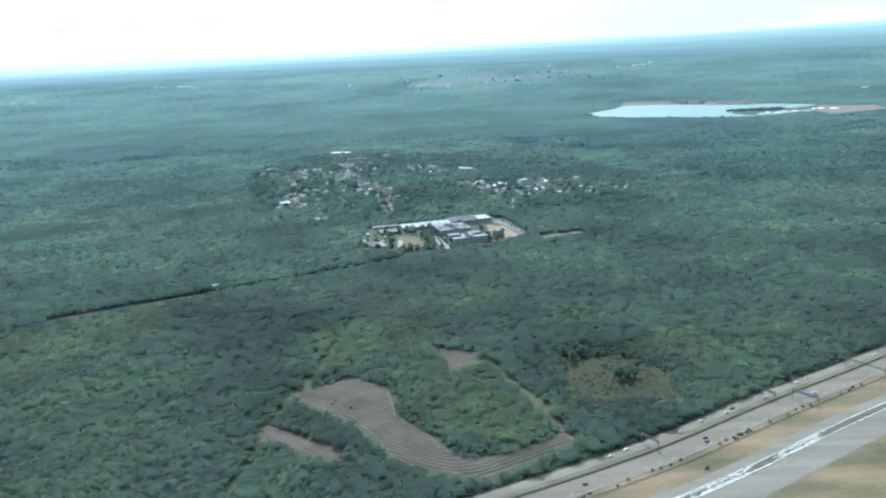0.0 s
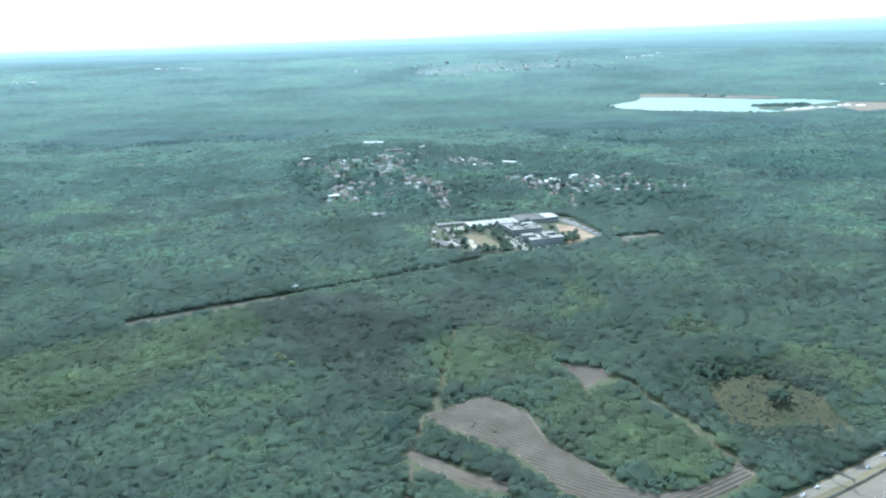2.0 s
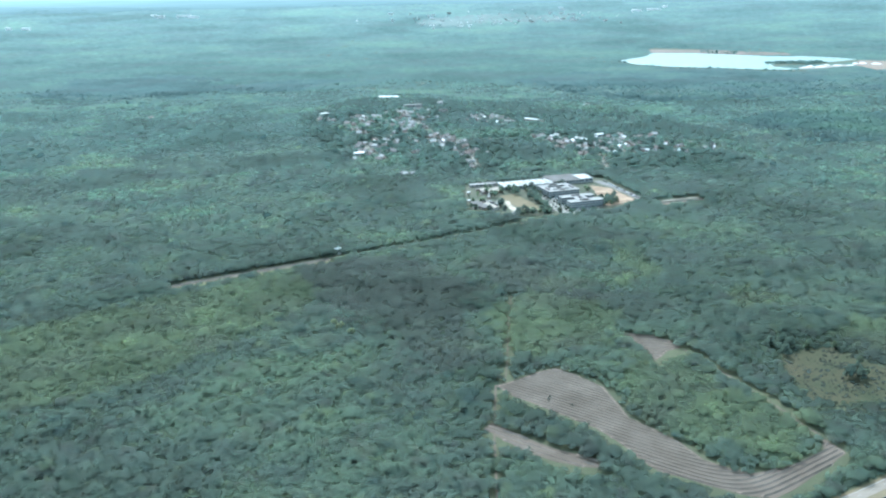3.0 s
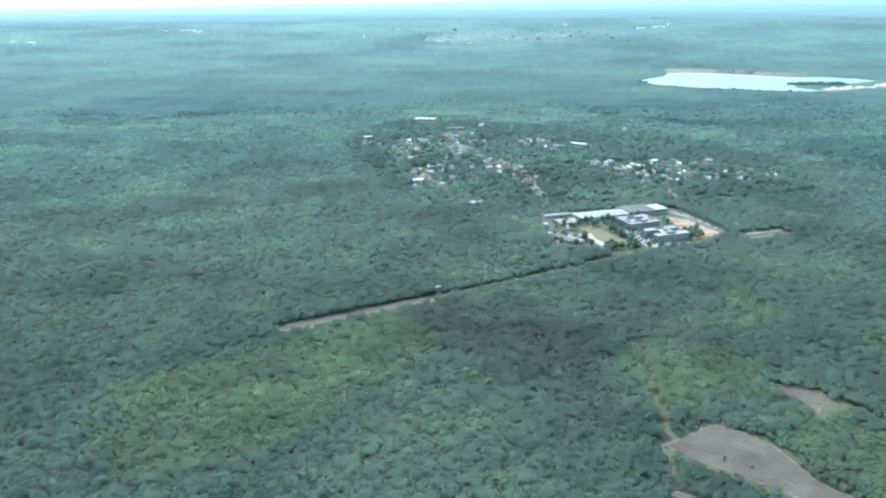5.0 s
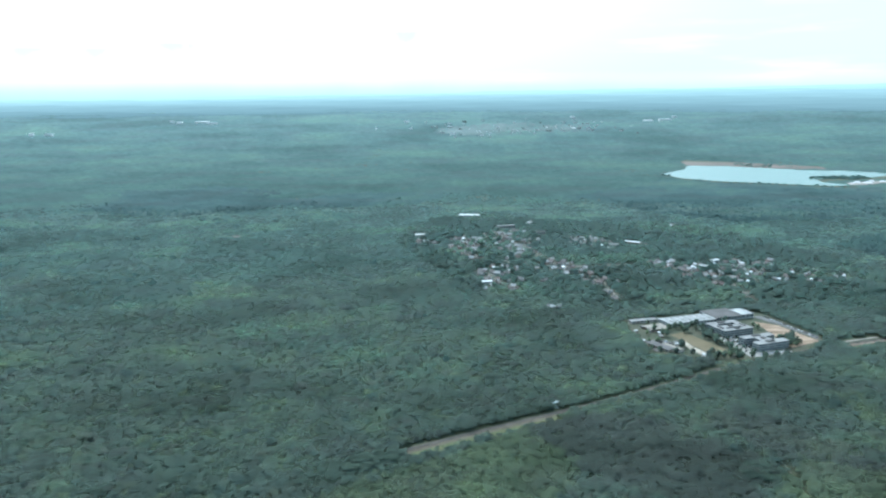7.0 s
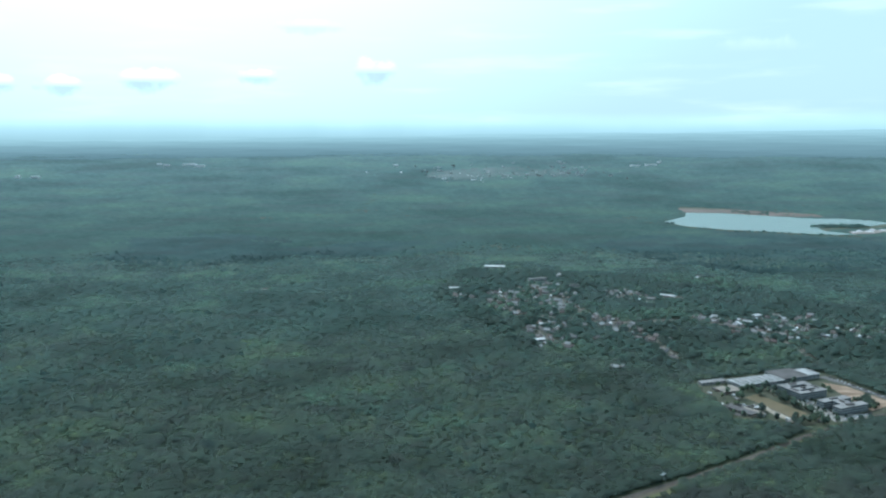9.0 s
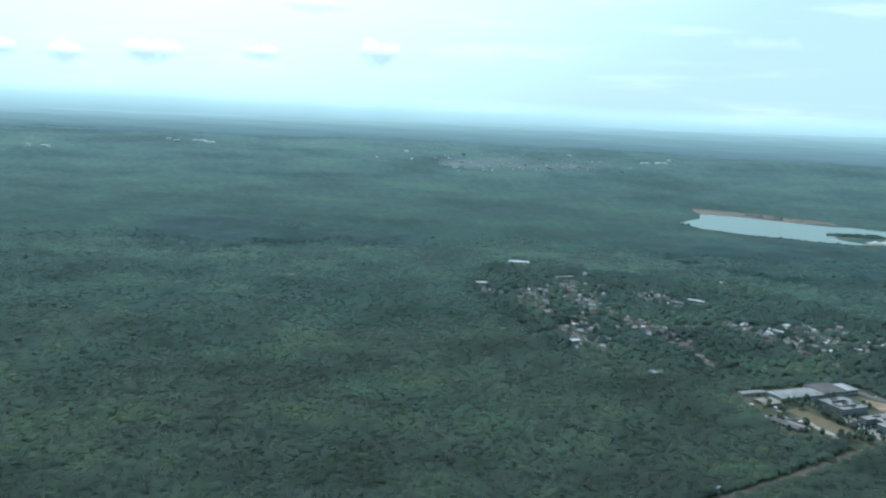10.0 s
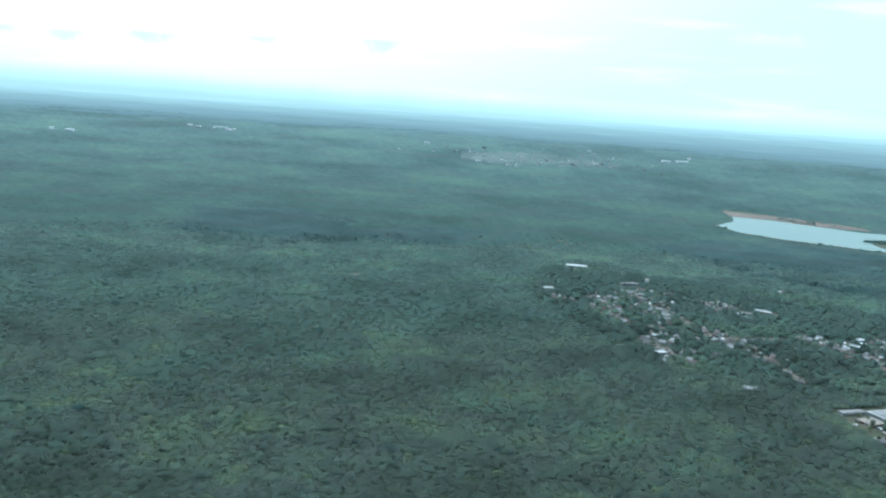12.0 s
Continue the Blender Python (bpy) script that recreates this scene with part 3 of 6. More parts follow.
def ploughed(name, pts, label, turn, pitch=1.6, bend=straight):
    """Soil laid in ridges."""
    p = np.array(pts)
    c, s = math.cos(radians(turn)), math.sin(radians(turn))
    field = thing(name, label, "field")
    field["kind"] = "structure"
    soil = slab(bmesh.new(), pts, -0.3, 0.06)
    bmesh.ops.triangulate(soil, faces=[f for f in soil.faces if len(f.verts) > 4])
    part("soil", soil, FURROW, field)
    bm = bmesh.new()
    fine = np.concatenate([a + (b - a) * np.linspace(0, 1, 6)[:-1, None] for a, b in zip(p, np.roll(p, -1, 0))])
    q = np.stack([fine[:, 0] * c + fine[:, 1] * s, -fine[:, 0] * s + fine[:, 1] * c], 1)
    q[:, 1] -= bend(q[:, 0])
    rng = np.random.default_rng(3)
    v = q[:, 1].min()
    while v < q[:, 1].max():
        xs = []
        for i in range(len(q)):
            (x0, y0), (x1, y1) = q[i], q[(i + 1) % len(q)]
            if (y0 > v) != (y1 > v):
                xs.append(x0 + (v - y0) / (y1 - y0) * (x1 - x0))
        xs.sort()
        for a, b in zip(xs[::2], xs[1::2]):
            if b - a < 1.5:
                continue
            n = max(3, int((b - a) / 1.3))
            rows = []
            for k in range(n + 1):
                u = a + 0.4 + (b - a - 0.8) * k / n
                w = v + float(bend(u)) + 0.25 * math.sin(u / 9.0) + rng.uniform(-0.05, 0.05)
                h = 0.46 * rng.uniform(0.85, 1.1) if 0 < k < n else 0.08
                rows.append([bm.verts.new((uu * c - ww * s, uu * s + ww * c, zz)) for uu, ww, zz in
                             ((u, w - pitch * 0.25, 0.05), (u, w, 0.06 + h), (u, w + pitch * 0.25, 0.05))])
            for r0, r1 in zip(rows, rows[1:]):
                for k in (0, 1):
                    bm.faces.new((r0[k], r1[k], r1[k + 1], r0[k + 1]))
        v += pitch
    ridges = part("ridge_rows", bm, RIDGE_SOIL, field)
    ridges["kind"] = "stuff"
    return field


ploughed("ploughed_field", FIELD, "curved field of pale brown ploughed ridges within woodland", 0, 2.1, round_the_bend)
ploughed("ploughed_field", FIELD_B, "small pale brown ploughed plot among trees", -20, 2.4)
ploughed("ploughed_field", FIELD_C, "narrow strip of pale ploughed soil beside trees", -36, 2.4)
flat("meadow", MEADOW_A, MEADOW, 0.05, "rough olive-brown meadow with scattered bushes")
flat("lake", LAKE, WATER_MAT, 0.35, "pale turquoise gravel-pit lake with still water", "lake")
flat("islet", ISLET, SOIL, 0.6, "low sandy wooded spit in the lake")
flat("shore", SHORE, SHORE_SAND, 0.25, "pale sandy shore of the gravel-pit lake")
flat("gravel_bank", GRAVEL, CONCRETE, 0.4, "pale washed gravel bank at the lake's end")
flat("sand_pit", SAND_PIT, SAND, 0.25, "bare pale sand beside the lake")

# ---- motorway ----


def strip(name, line, d0, d1, z, mat, label, category="road", parent=None):
    ob = part(name, ribbon(bmesh.new(), line, d0, d1, z - 0.4, z), mat, parent)
    return ob if parent else tagged(ob, label, category, kind="structure")


MEDIAN_GRASS = surface("median_grass", (0.105, 0.092, 0.058), (0.165, 0.138, 0.090), 0.12, 1.0, 1.4, bump=0.4, stretch=(0.4, 1.5, 1), turn=-34)
strip("verge", MOTORWAY, -7.0, 60.0, 0.05, GRASS, "dry tan and green grass verge along the motorway", "verge")
strip("road", MOTORWAY, -6.1, -2.7, 0.12, GREY_ASPHALT, "pale grey asphalt carriageway of a motorway")
strip("verge", MOTORWAY, -2.7, -0.3, 0.09, MEDIAN_GRASS, "dry olive-tan grass strip beside the central hedge", "verge")
strip("road", MOTORWAY, 0.7, 8.6, 0.12, ASPHALT, "grey asphalt carriageway beside the central barrier")
strip("road", MOTORWAY, 19.6, 23.5, 0.12, GREY_ASPHALT, "grey asphalt slip road beside a dry verge")
strip("road", MOTORWAY, 27.0, 36.9, 0.12, GREY_ASPHALT, "wide grey asphalt road beyond the white kerbs")


def white_kerb(d, seed, label):
    """A kerb of cast pieces of uneven length and width; the gaps imitate patchy glint."""
    kerb = thing("kerb", label, "kerb")
    kerb["kind"] = "structure"
    rng = random.Random(seed)
    q = np.r_[0, np.cumsum(np.linalg.norm(np.diff(MOTORWAY, axis=0), axis=1))]
    s = 300.0
    while s < 560:
        n = rng.uniform(3.0, 16.0)
        pts = [(np.interp(u, q, MOTORWAY[:, 0]), np.interp(u, q, MOTORWAY[:, 1])) for u in np.linspace(s, s + n, max(3, int(n / 1.5)))]
        w = rng.uniform(0.10, 0.17)
        off = rng.gauss(0, 0.04)
        if len(pts) > 2:
            part("kerb_piece", ribbon(bmesh.new(), pts, d + off - w, d + off + w, 0.0, 0.15 + rng.uniform(0.05, 0.12)), KERB, kerb)
        s += n + (rng.uniform(0.04, 0.15) if rng.random() < 0.85 else rng.uniform(0.6, 1.6))


white_kerb(23.75, 1, "broken line of bright white concrete kerb pieces")
white_kerb(26.7, 2, "line of bright white concrete kerb pieces")


def kerb_island(s0, s1, seed):
    """Bright broken paving that fills the space between the two kerbs."""
    island = thing("traffic_island", "bright white broken paving between two kerbs", "traffic island")
    island["kind"] = "structure"
    rng = random.Random(seed)
    q = np.r_[0, np.cumsum(np.linalg.norm(np.diff(MOTORWAY, axis=0), axis=1))]
    for d in (24.05, 24.4, 24.75, 25.5, 25.85, 26.2):
        s = s0 + rng.uniform(-2.5, 3.5)
        end = s1 + rng.uniform(-4, 2)
        while s < end:
            n = rng.uniform(0.5, 2.4)
            pts = [(np.interp(u, q, MOTORWAY[:, 0]), np.interp(u, q, MOTORWAY[:, 1])) for u in np.linspace(s, s + n, 3)]
            if rng.random() < 0.82:
                part("paving_slab", ribbon(bmesh.new(), pts, d + rng.uniform(0, 0.08), d + rng.uniform(0.2, 0.33), 0.0, 0.17 + rng.uniform(0, 0.08)), KERB, island)
            s += n + rng.uniform(0.02, 0.4)


GUTTER = surface("gutter_asphalt", (0.085, 0.077, 0.064), (0.120, 0.108, 0.090), 0.2, 0.9, 2.0)
kerb_island(346, 372, 1)
kerb_island(384, 408, 2)
strip("gutter", MOTORWAY, 24.0, 26.5, 0.14, GUTTER, "dark grey gutter between two white kerbs", "gutter")
strip("road_marking", MOTORWAY, 37.0, 37.14, 0.10, PAINT, "pale edge line along the grey road", "marking")
strip("road_marking", MOTORWAY, -5.75, -5.62, 0.128, PAINT, "white edge line of the carriageway", "marking")
strip("road_marking", MOTORWAY, 8.1, 8.23, 0.128, PAINT, "white edge line of the carriageway", "marking")


def along(line, s, d):
    """The place at s metres along a line, d to its right, and its heading in degrees."""
    q = np.r_[0, np.cumsum(np.linalg.norm(np.diff(line, axis=0), axis=1))]
    x, y = np.interp(s, q, line[:, 0]), np.interp(s, q, line[:, 1])
    x2, y2 = np.interp(s + 2, q, line[:, 0]), np.interp(s + 2, q, line[:, 1])
    h = math.atan2(y2 - y, x2 - x)
    return x + d * math.sin(h), y - d * math.cos(h), math.degrees(h)


def lane_dashes(line, d, s0, s1, name, label, mat=PAINT):
    bm = bmesh.new()
    s = s0
    while s < s1:
        x, y, h = along(line, s, d)
        c, n = Vector((math.cos(radians(h)), math.sin(radians(h)), 0)), Vector((-math.sin(radians(h)), math.cos(radians(h)), 0)) * 0.045
        a, b = Vector((x, y, 0.131)), Vector((x, y, 0.131)) + c * 1.6
        bm.faces.new([bm.verts.new(v) for v in (a - n, b - n, b + n, a + n)])
        s += 5.5
    ob = part(name, bm, mat)
    return tagged(ob, label, "marking", kind="structure")


lane_dashes(MOTORWAY, -4.4, 200, 560, "road_marking", "white lane dashes on the carriageway")
lane_dashes(MOTORWAY, 3.3, 200, 560, "road_marking", "white lane dashes on the carriageway")
lane_dashes(MOTORWAY, 6.9, 200, 560, "road_marking", "bright white dashes along the hard shoulder", KERB)
lane_dashes(MOTORWAY, 30.6, 200, 560, "road_marking", "white lane dashes on the wide road")


def guard_rail(line, d, s0, s1, label):
    rail = thing("guard_rail", label, "guard rail")
    n = int((s1 - s0) / 6)
    pts = [along(line, s0 + (s1 - s0) * k / n, d)[:2] for k in range(n + 1)]
    part("beam", ribbon(bmesh.new(), pts, -0.06, 0.06, 0.24, 0.42), STEEL, rail)
    post = box(bmesh.new(), -0.04, 0.04, -0.04, 0.04, 0.0, 0.30)
    me = None
    for k in range(0, n + 1, 1):
        if me is None:
            ob = part("post", post, STEEL, rail)
            me = ob.data
        else:
            ob = new("post", me)
            ob.parent = rail
        ob.location = (*pts[k], 0.05)
    return rail


guard_rail(MOTORWAY, -0.25, 290, 540, "long galvanised central guard rail of the motorway")
guard_rail(MOTORWAY, 0.25, 290, 540, "long galvanised central guard rail of the motorway")
guard_rail(MOTORWAY, 11.2, 290, 540, "galvanised guard rail beside bushes and dry grass")
hedge_line = ribbon(bmesh.new(), [along(MOTORWAY, s, 0)[:2] for s in range(280, 560, 6)], -0.24, 0.20, 0.02, 0.32)
tagged(part("median_planting", hedge_line, PINE_LEAF), "dark low planting between the two guard rails", "hedge", kind="structure")


# ---- woods ----
PHI = (1 + 5 ** 0.5) / 2
ICO = np.array([(-1, PHI, 0), (1, PHI, 0), (-1, -PHI, 0), (1, -PHI, 0), (0, -1, PHI), (0, 1, PHI), (0, -1, -PHI), (0, 1, -PHI),
                (PHI, 0, -1), (PHI, 0, 1), (-PHI, 0, -1), (-PHI, 0, 1)]) / math.hypot(1, PHI)
ICO_F = np.array([(0, 11, 5), (0, 5, 1), (0, 1, 7), (0, 7, 10), (0, 10, 11), (1, 5, 9), (5, 11, 4), (11, 10, 2), (10, 7, 6), (7, 1, 8),
                  (3, 9, 4), (3, 4, 2), (3, 2, 6), (3, 6, 8), (3, 8, 9), (4, 9, 5), (2, 4, 11), (6, 2, 10), (8, 6, 7), (9, 8, 1)])


def clumps(centres, radii, flatness, rng):
    """Uneven leaf clumps of twenty faces each."""
    n = len(centres)
    turn = rng.uniform(0, 2 * math.pi, n)
    tip = rng.uniform(0, 2 * math.pi, n)
    v = np.repeat(ICO[None], n, 0) * (1 + 0.30 * rng.standard_normal((n, 12, 1)).clip(-1.6, 1.6))
    ct, st = np.cos(tip)[:, None], np.sin(tip)[:, None]
    y, z = v[..., 1] * ct - v[..., 2] * st, v[..., 1] * st + v[..., 2] * ct
    v[..., 1], v[..., 2] = y, z
    c, s = np.cos(turn)[:, None], np.sin(turn)[:, None]
    x, y = v[..., 0] * c - v[..., 1] * s, v[..., 0] * s + v[..., 1] * c
    v[..., 0], v[..., 1] = x, y
    v *= radii[:, None, None]
    v[..., 2] *= flatness
    v += centres[:, None, :]
    f = ICO_F[None] + 12 * np.arange(n)[:, None, None]
    return v.reshape(-1, 3), f.reshape(-1, 3)


def leafage(centres, radii, flatness, count, rng, leaf=0.34):
    """Crowns of loose leaf sprays: small uneven triangles set over a dome, tilted every way."""
    n = len(centres)
    u = rng.uniform(0.0, 1.0, (n, count))
    up = 1 - 0.92 * u                                  # cosine from the top
    side = np.sqrt(1 - up * up)
    a = rng.uniform(0, 2 * math.pi, (n, count))
    out = np.stack([side * np.cos(a), side * np.sin(a), up], -1)
    lobe = 1 + 0.16 * np.sin(3 * a + rng.uniform(0, 6.28, (n, 1))) + 0.10 * np.sin(5 * a + rng.uniform(0, 6.28, (n, 1)))
    at = out * (radii[:, None] * lobe * rng.uniform(0.88, 1.04, (n, count)))[..., None]
    at[..., 2] *= flatness
    at += centres[:, None, :]
    nrm = out + 0.3 * rng.standard_normal(out.shape)
    nrm[..., 2] += 0.35
    nrm /= np.linalg.norm(nrm, axis=-1, keepdims=True)
    t = np.cross(nrm, rng.standard_normal(out.shape))
    t /= np.linalg.norm(t, axis=-1, keepdims=True)
    b = np.cross(nrm, t)
    size = radii[:, None] * leaf * rng.uniform(0.7, 1.35, (n, count)) * math.sqrt(34.0 / count)
    corner = []
    for k in range(3):
        ang = 2.094 * k + rng.uniform(-0.5, 0.5, (n, count))
        r = size * rng.uniform(0.8, 1.3, (n, count))
        corner.append(at + (r * np.cos(ang))[..., None] * t + (r * np.sin(ang))[..., None] * b)
    v = np.stack(corner, 2).reshape(-1, 3)
    soft = 0.5 * out + 0.2 * nrm + (0, 0, 1.0)
    soft /= np.linalg.norm(soft, axis=-1, keepdims=True)
    return v, np.arange(len(v)).reshape(-1, 3), np.repeat(soft.reshape(-1, 3), 3, 0)


def crowns(centres, radii, flatness, rings, seg, sprays, rng, leaf=0.31):
    """Tree crowns: an uneven lobed dome of leaves with loose sprays over it. Returns corners by crown, faces of one crown, normals."""
    n = len(centres)
    a = (np.arange(seg) * 2 * math.pi / seg)[None] + rng.uniform(0, 6.28, (n, 1))
    phase, phase2 = rng.uniform(0, 6.28, (n, 1)), rng.uniform(0, 6.28, (n, 1))
    def lobed(ang):
        return 1 + 0.26 * np.sin(2 * ang + phase) + 0.16 * np.sin(5 * ang + phase2)
    dirs, size = [], []
    for el in rings:
        b = a + rng.uniform(-0.25, 0.25, a.shape)
        e = radians(el) + rng.uniform(-0.12, 0.12, a.shape)
        dirs.append(np.stack([np.cos(e) * np.cos(b), np.cos(e) * np.sin(b), np.sin(e)], -1))
        size.append(lobed(b) * (1 + 0.17 * rng.standard_normal(a.shape).clip(-1.5, 1.5)))
    dirs.append(np.tile(np.array([0.0, 0.0, 1.0]), (n, 1, 1)))
    size.append(1 + 0.12 * rng.standard_normal((n, 1)).clip(-1.5, 1.5))
    dirs, size = np.concatenate(dirs, 1), np.concatenate(size, 1)
    k = len(rings)
    faces = []
    for r in range(k - 1):
        for i in range(seg):
            j = (i + 1) % seg
            p, q, t, u = r * seg + i, r * seg + j, (r + 1) * seg + j, (r + 1) * seg + i
            faces += [(p, q, t), (p, t, u)]
    faces += [((k - 1) * seg + i, (k - 1) * seg + (i + 1) % seg, k * seg) for i in range(seg)]
    v = dirs * (radii[:, None] * size)[..., None]
    nrm = dirs + 0.5 * rng.standard_normal(dirs.shape)
    # loose sprays
    up = 1 - 0.9 * rng.uniform(0, 1, (n, sprays)) ** 0.8
    b = rng.uniform(0, 6.28, (n, sprays))
    side = np.sqrt(1 - up * up)
    out = np.stack([side * np.cos(b), side * np.sin(b), up], -1)
    at = out * (radii[:, None] * lobed(b) * rng.uniform(0.95, 1.16, b.shape))[..., None]
    tilt = out + 0.5 * rng.standard_normal(out.shape)
    tilt /= np.linalg.norm(tilt, axis=-1, keepdims=True)
    t = np.cross(tilt, rng.standard_normal(out.shape))
    t /= np.linalg.norm(t, axis=-1, keepdims=True)
    w = np.cross(tilt, t)
    wide = radii[:, None] * leaf * rng.uniform(0.6, 1.4, b.shape)
    tri = []
    for c in range(3):
        ang = 2.094 * c + rng.uniform(-0.5, 0.5, b.shape)
        r = wide * rng.uniform(0.7, 1.35, b.shape)
        tri.append(at + (r * np.cos(ang))[..., None] * t + (r * np.sin(ang))[..., None] * w)
    base = v.shape[1]
    v = np.concatenate([v, np.stack(tri, 2).reshape(n, -1, 3)], 1)
    nrm = np.concatenate([nrm, np.repeat(out + 0.45 * tilt, 3, 1)], 1) + (0, 0, 1.9)
    faces += [(base + 3 * q, base + 3 * q + 1, base + 3 * q + 2) for q in range(sprays)]
    v[..., 2] *= flatness
    nrm /= np.linalg.norm(nrm, axis=-1, keepdims=True)
    return v + centres[:, None, :], np.array(faces), nrm


REGION = [(-170, 205), (60, 190), (137, 187), (310, 510), (570, 960), (790, 1400), (1000, 1784), (-1150, 1784), (-960, 1340), (-690, 650), (-590, 425), (-500, 390), (-370, 318), (-290, 258)]
STREETS = []   # filled by the village plan below


def wooded(x, y, low=False):
    """Where trees may stand: off the clearings, and far enough before them to leave them open to view from the south."""
    ok = inside(x, y, REGION)
    w = 1.2 * wobble(x, y, 7.0)
    for poly, fringe in ((FIELD, 5), (FIELD_B, 8), (FIELD_C, 6), (MEADOW_A, 3), (CAMPUS, 7), (LAKE, 40), (SHORE, 20), (SAND_PIT, 20), (GRAVEL, 20)):
        for k in (0, 0.4) if low else (0, 0.5, 1):
            ok &= ~inside(x + w, y + w + k * fringe, poly)
    d = away(x, y, MOTORWAY)
    my = np.interp(x, MOTORWAY[:, 0], MOTORWAY[:, 1])
    ok &= (y > my) & (d > 8.3 + w)
    d = away(x, y, RAILWAY)
    ry = np.interp(x, RAILWAY[:, 0], RAILWAY[:, 1])
    u = x / K
    shut = (u < -235) | (u > 108) | ((u > 45) & (u < 72))
    south = np.where(shut, -3.0, np.where((u > -226) & (u < -140), 9.5, np.where((u > -95) & (u < -30), 4.6, np.where(u > 45, 11.0, 2.8)))) + w
    ok &= ~np.where(y > ry, d < np.where(shut, -3.0, np.where(u > 45, 7.0, 1.8) + (0.0 if low else 1.6)) + 0.3 * w, d < south)
    ok &= (away(x, y, TRACK) > 2.3) & (away(x, y, TRACK_B) > 1.5) & (away(x, y, TRACK_C) > 1.7)
    for street, wide in STREETS:
        ok &= away(x, y, street) > wide
    if low:
        return ok
    ok &= ~inside(x + w, y + w, MEADOW_B)
    near = inside(x, y, VILLAGE) | (np.hypot(x + 395, y - 955) < 60)
    for k, (a, b, c) in enumerate(CITY):
        ok &= ~(near & (np.abs(x - a) < c + 0.8) & (y < b + c + 0.3) & (y > b - c - np.where(x < -300, 2.0, 9 if k % 5 else 3)))
    return ok


def scrub(x, y):
    """How far the wood has grown up: lower towards the meadow and round the ploughed field."""
    rim = np.where(inside(x, y, MEADOW_B), 0.0, away(x, y, MEADOW_A + MEADOW_A[:1]))
    return np.clip(0.40 + rim / 26, 0, 1) * np.clip(0.6 + away(x, y, FIELD + FIELD[:1]) / 20, 0, 1)


def scatter(y0, y1, step, rng):
    gx, gy = np.meshgrid(np.arange(-1150, 950, step), np.arange(y0, y1, step * 0.88))
    gx = gx + (np.arange(gx.shape[0]) % 2)[:, None] * step * 0.5
    x = (gx + rng.uniform(-0.42, 0.42, gx.shape) * step).ravel()
    y = (gy + rng.uniform(-0.42, 0.42, gx.shape) * step).ravel()
    k = wooded(x, y)
    return x[k], y[k]


def kind_of(x, y, rng):
    """0 broadleaf, 1 young, 2 half bare, 3 pine, also used for the cloud-shade patch."""
    w = 9 * wobble(x, y, 16.0) + rng.uniform(-5, 5, x.shape)
    kind = np.zeros(x.shape, int)
    for poly, k in ((YOUNG, 1), (YOUNG_B, 1), (YOUNG_C, 1), (BROWN, 2), (BROWN_B, 2), (YOUNG_D, 1), (YOUNG_E, 1), (MEADOW_B, 1), (DARK_PINES, 3), (CLOUD_SHADE, 3), (PINES_C, 3), (PINES_D, 3)):
        kind[inside(x + w, y + w * 0.7, poly)] = k
    kind[(rng.random(x.shape) < np.where(y < 650, 0.06, 0.03)) & (kind == 0)] = 1
    kind[(rng.random(x.shape) < np.where(y < 650, 0.08, 0.03)) & (kind == 0)] = 2
    kind[(rng.random(x.shape) < 0.02) & (kind == 0)] = 3
    return kind


def grow(x, y, size, per, rng):
    """Crowns of one or more clumps each: returns centres and radii."""
    n = len(x)
    tall = size * (1 + 0.10 * rng.standard_normal(n)).clip(0.8, 1.35) * (1 + 0.14 * wobble(x, y, 31.0, 2.0) + 0.06 * wobble(x, y, 9.0))
    broad = np.exp(0.28 * rng.standard_normal(n)).clip(0.6, 1.8)
    c, r = [], []
    for k in range(per):
        a = rng.uniform(0, 2 * math.pi, n)
        d = (0.0 if k == 0 else 1.0) * rng.uniform(0.3, 0.6, n) * tall
        h = tall * (rng.uniform(0.80, 1.05, n) if k == 0 else rng.uniform(0.70, 0.95, n))
        c.append(np.stack([x + d * np.cos(a), y + d * np.sin(a), h], 1))
        r.append(tall * broad * (0.70 if k == 0 else 0.55) * rng.uniform(0.8, 1.15, n))
    return np.concatenate(c), np.concatenate(r)


LEAVES = {0: ("broadleaf_wood", WOOD_LEAF, "dense mid-green broadleaf woodland canopy"),
          1: ("young_wood", YOUNG_LEAF, "bright green young woodland canopy"),
          2: ("bare_wood", BROWN_LEAF, "dull brown-green half-bare woodland canopy"),
          3: ("pine_wood", PINE_LEAF, "very dark green canopy of pine plantations and a painted cloud-shade patch")}


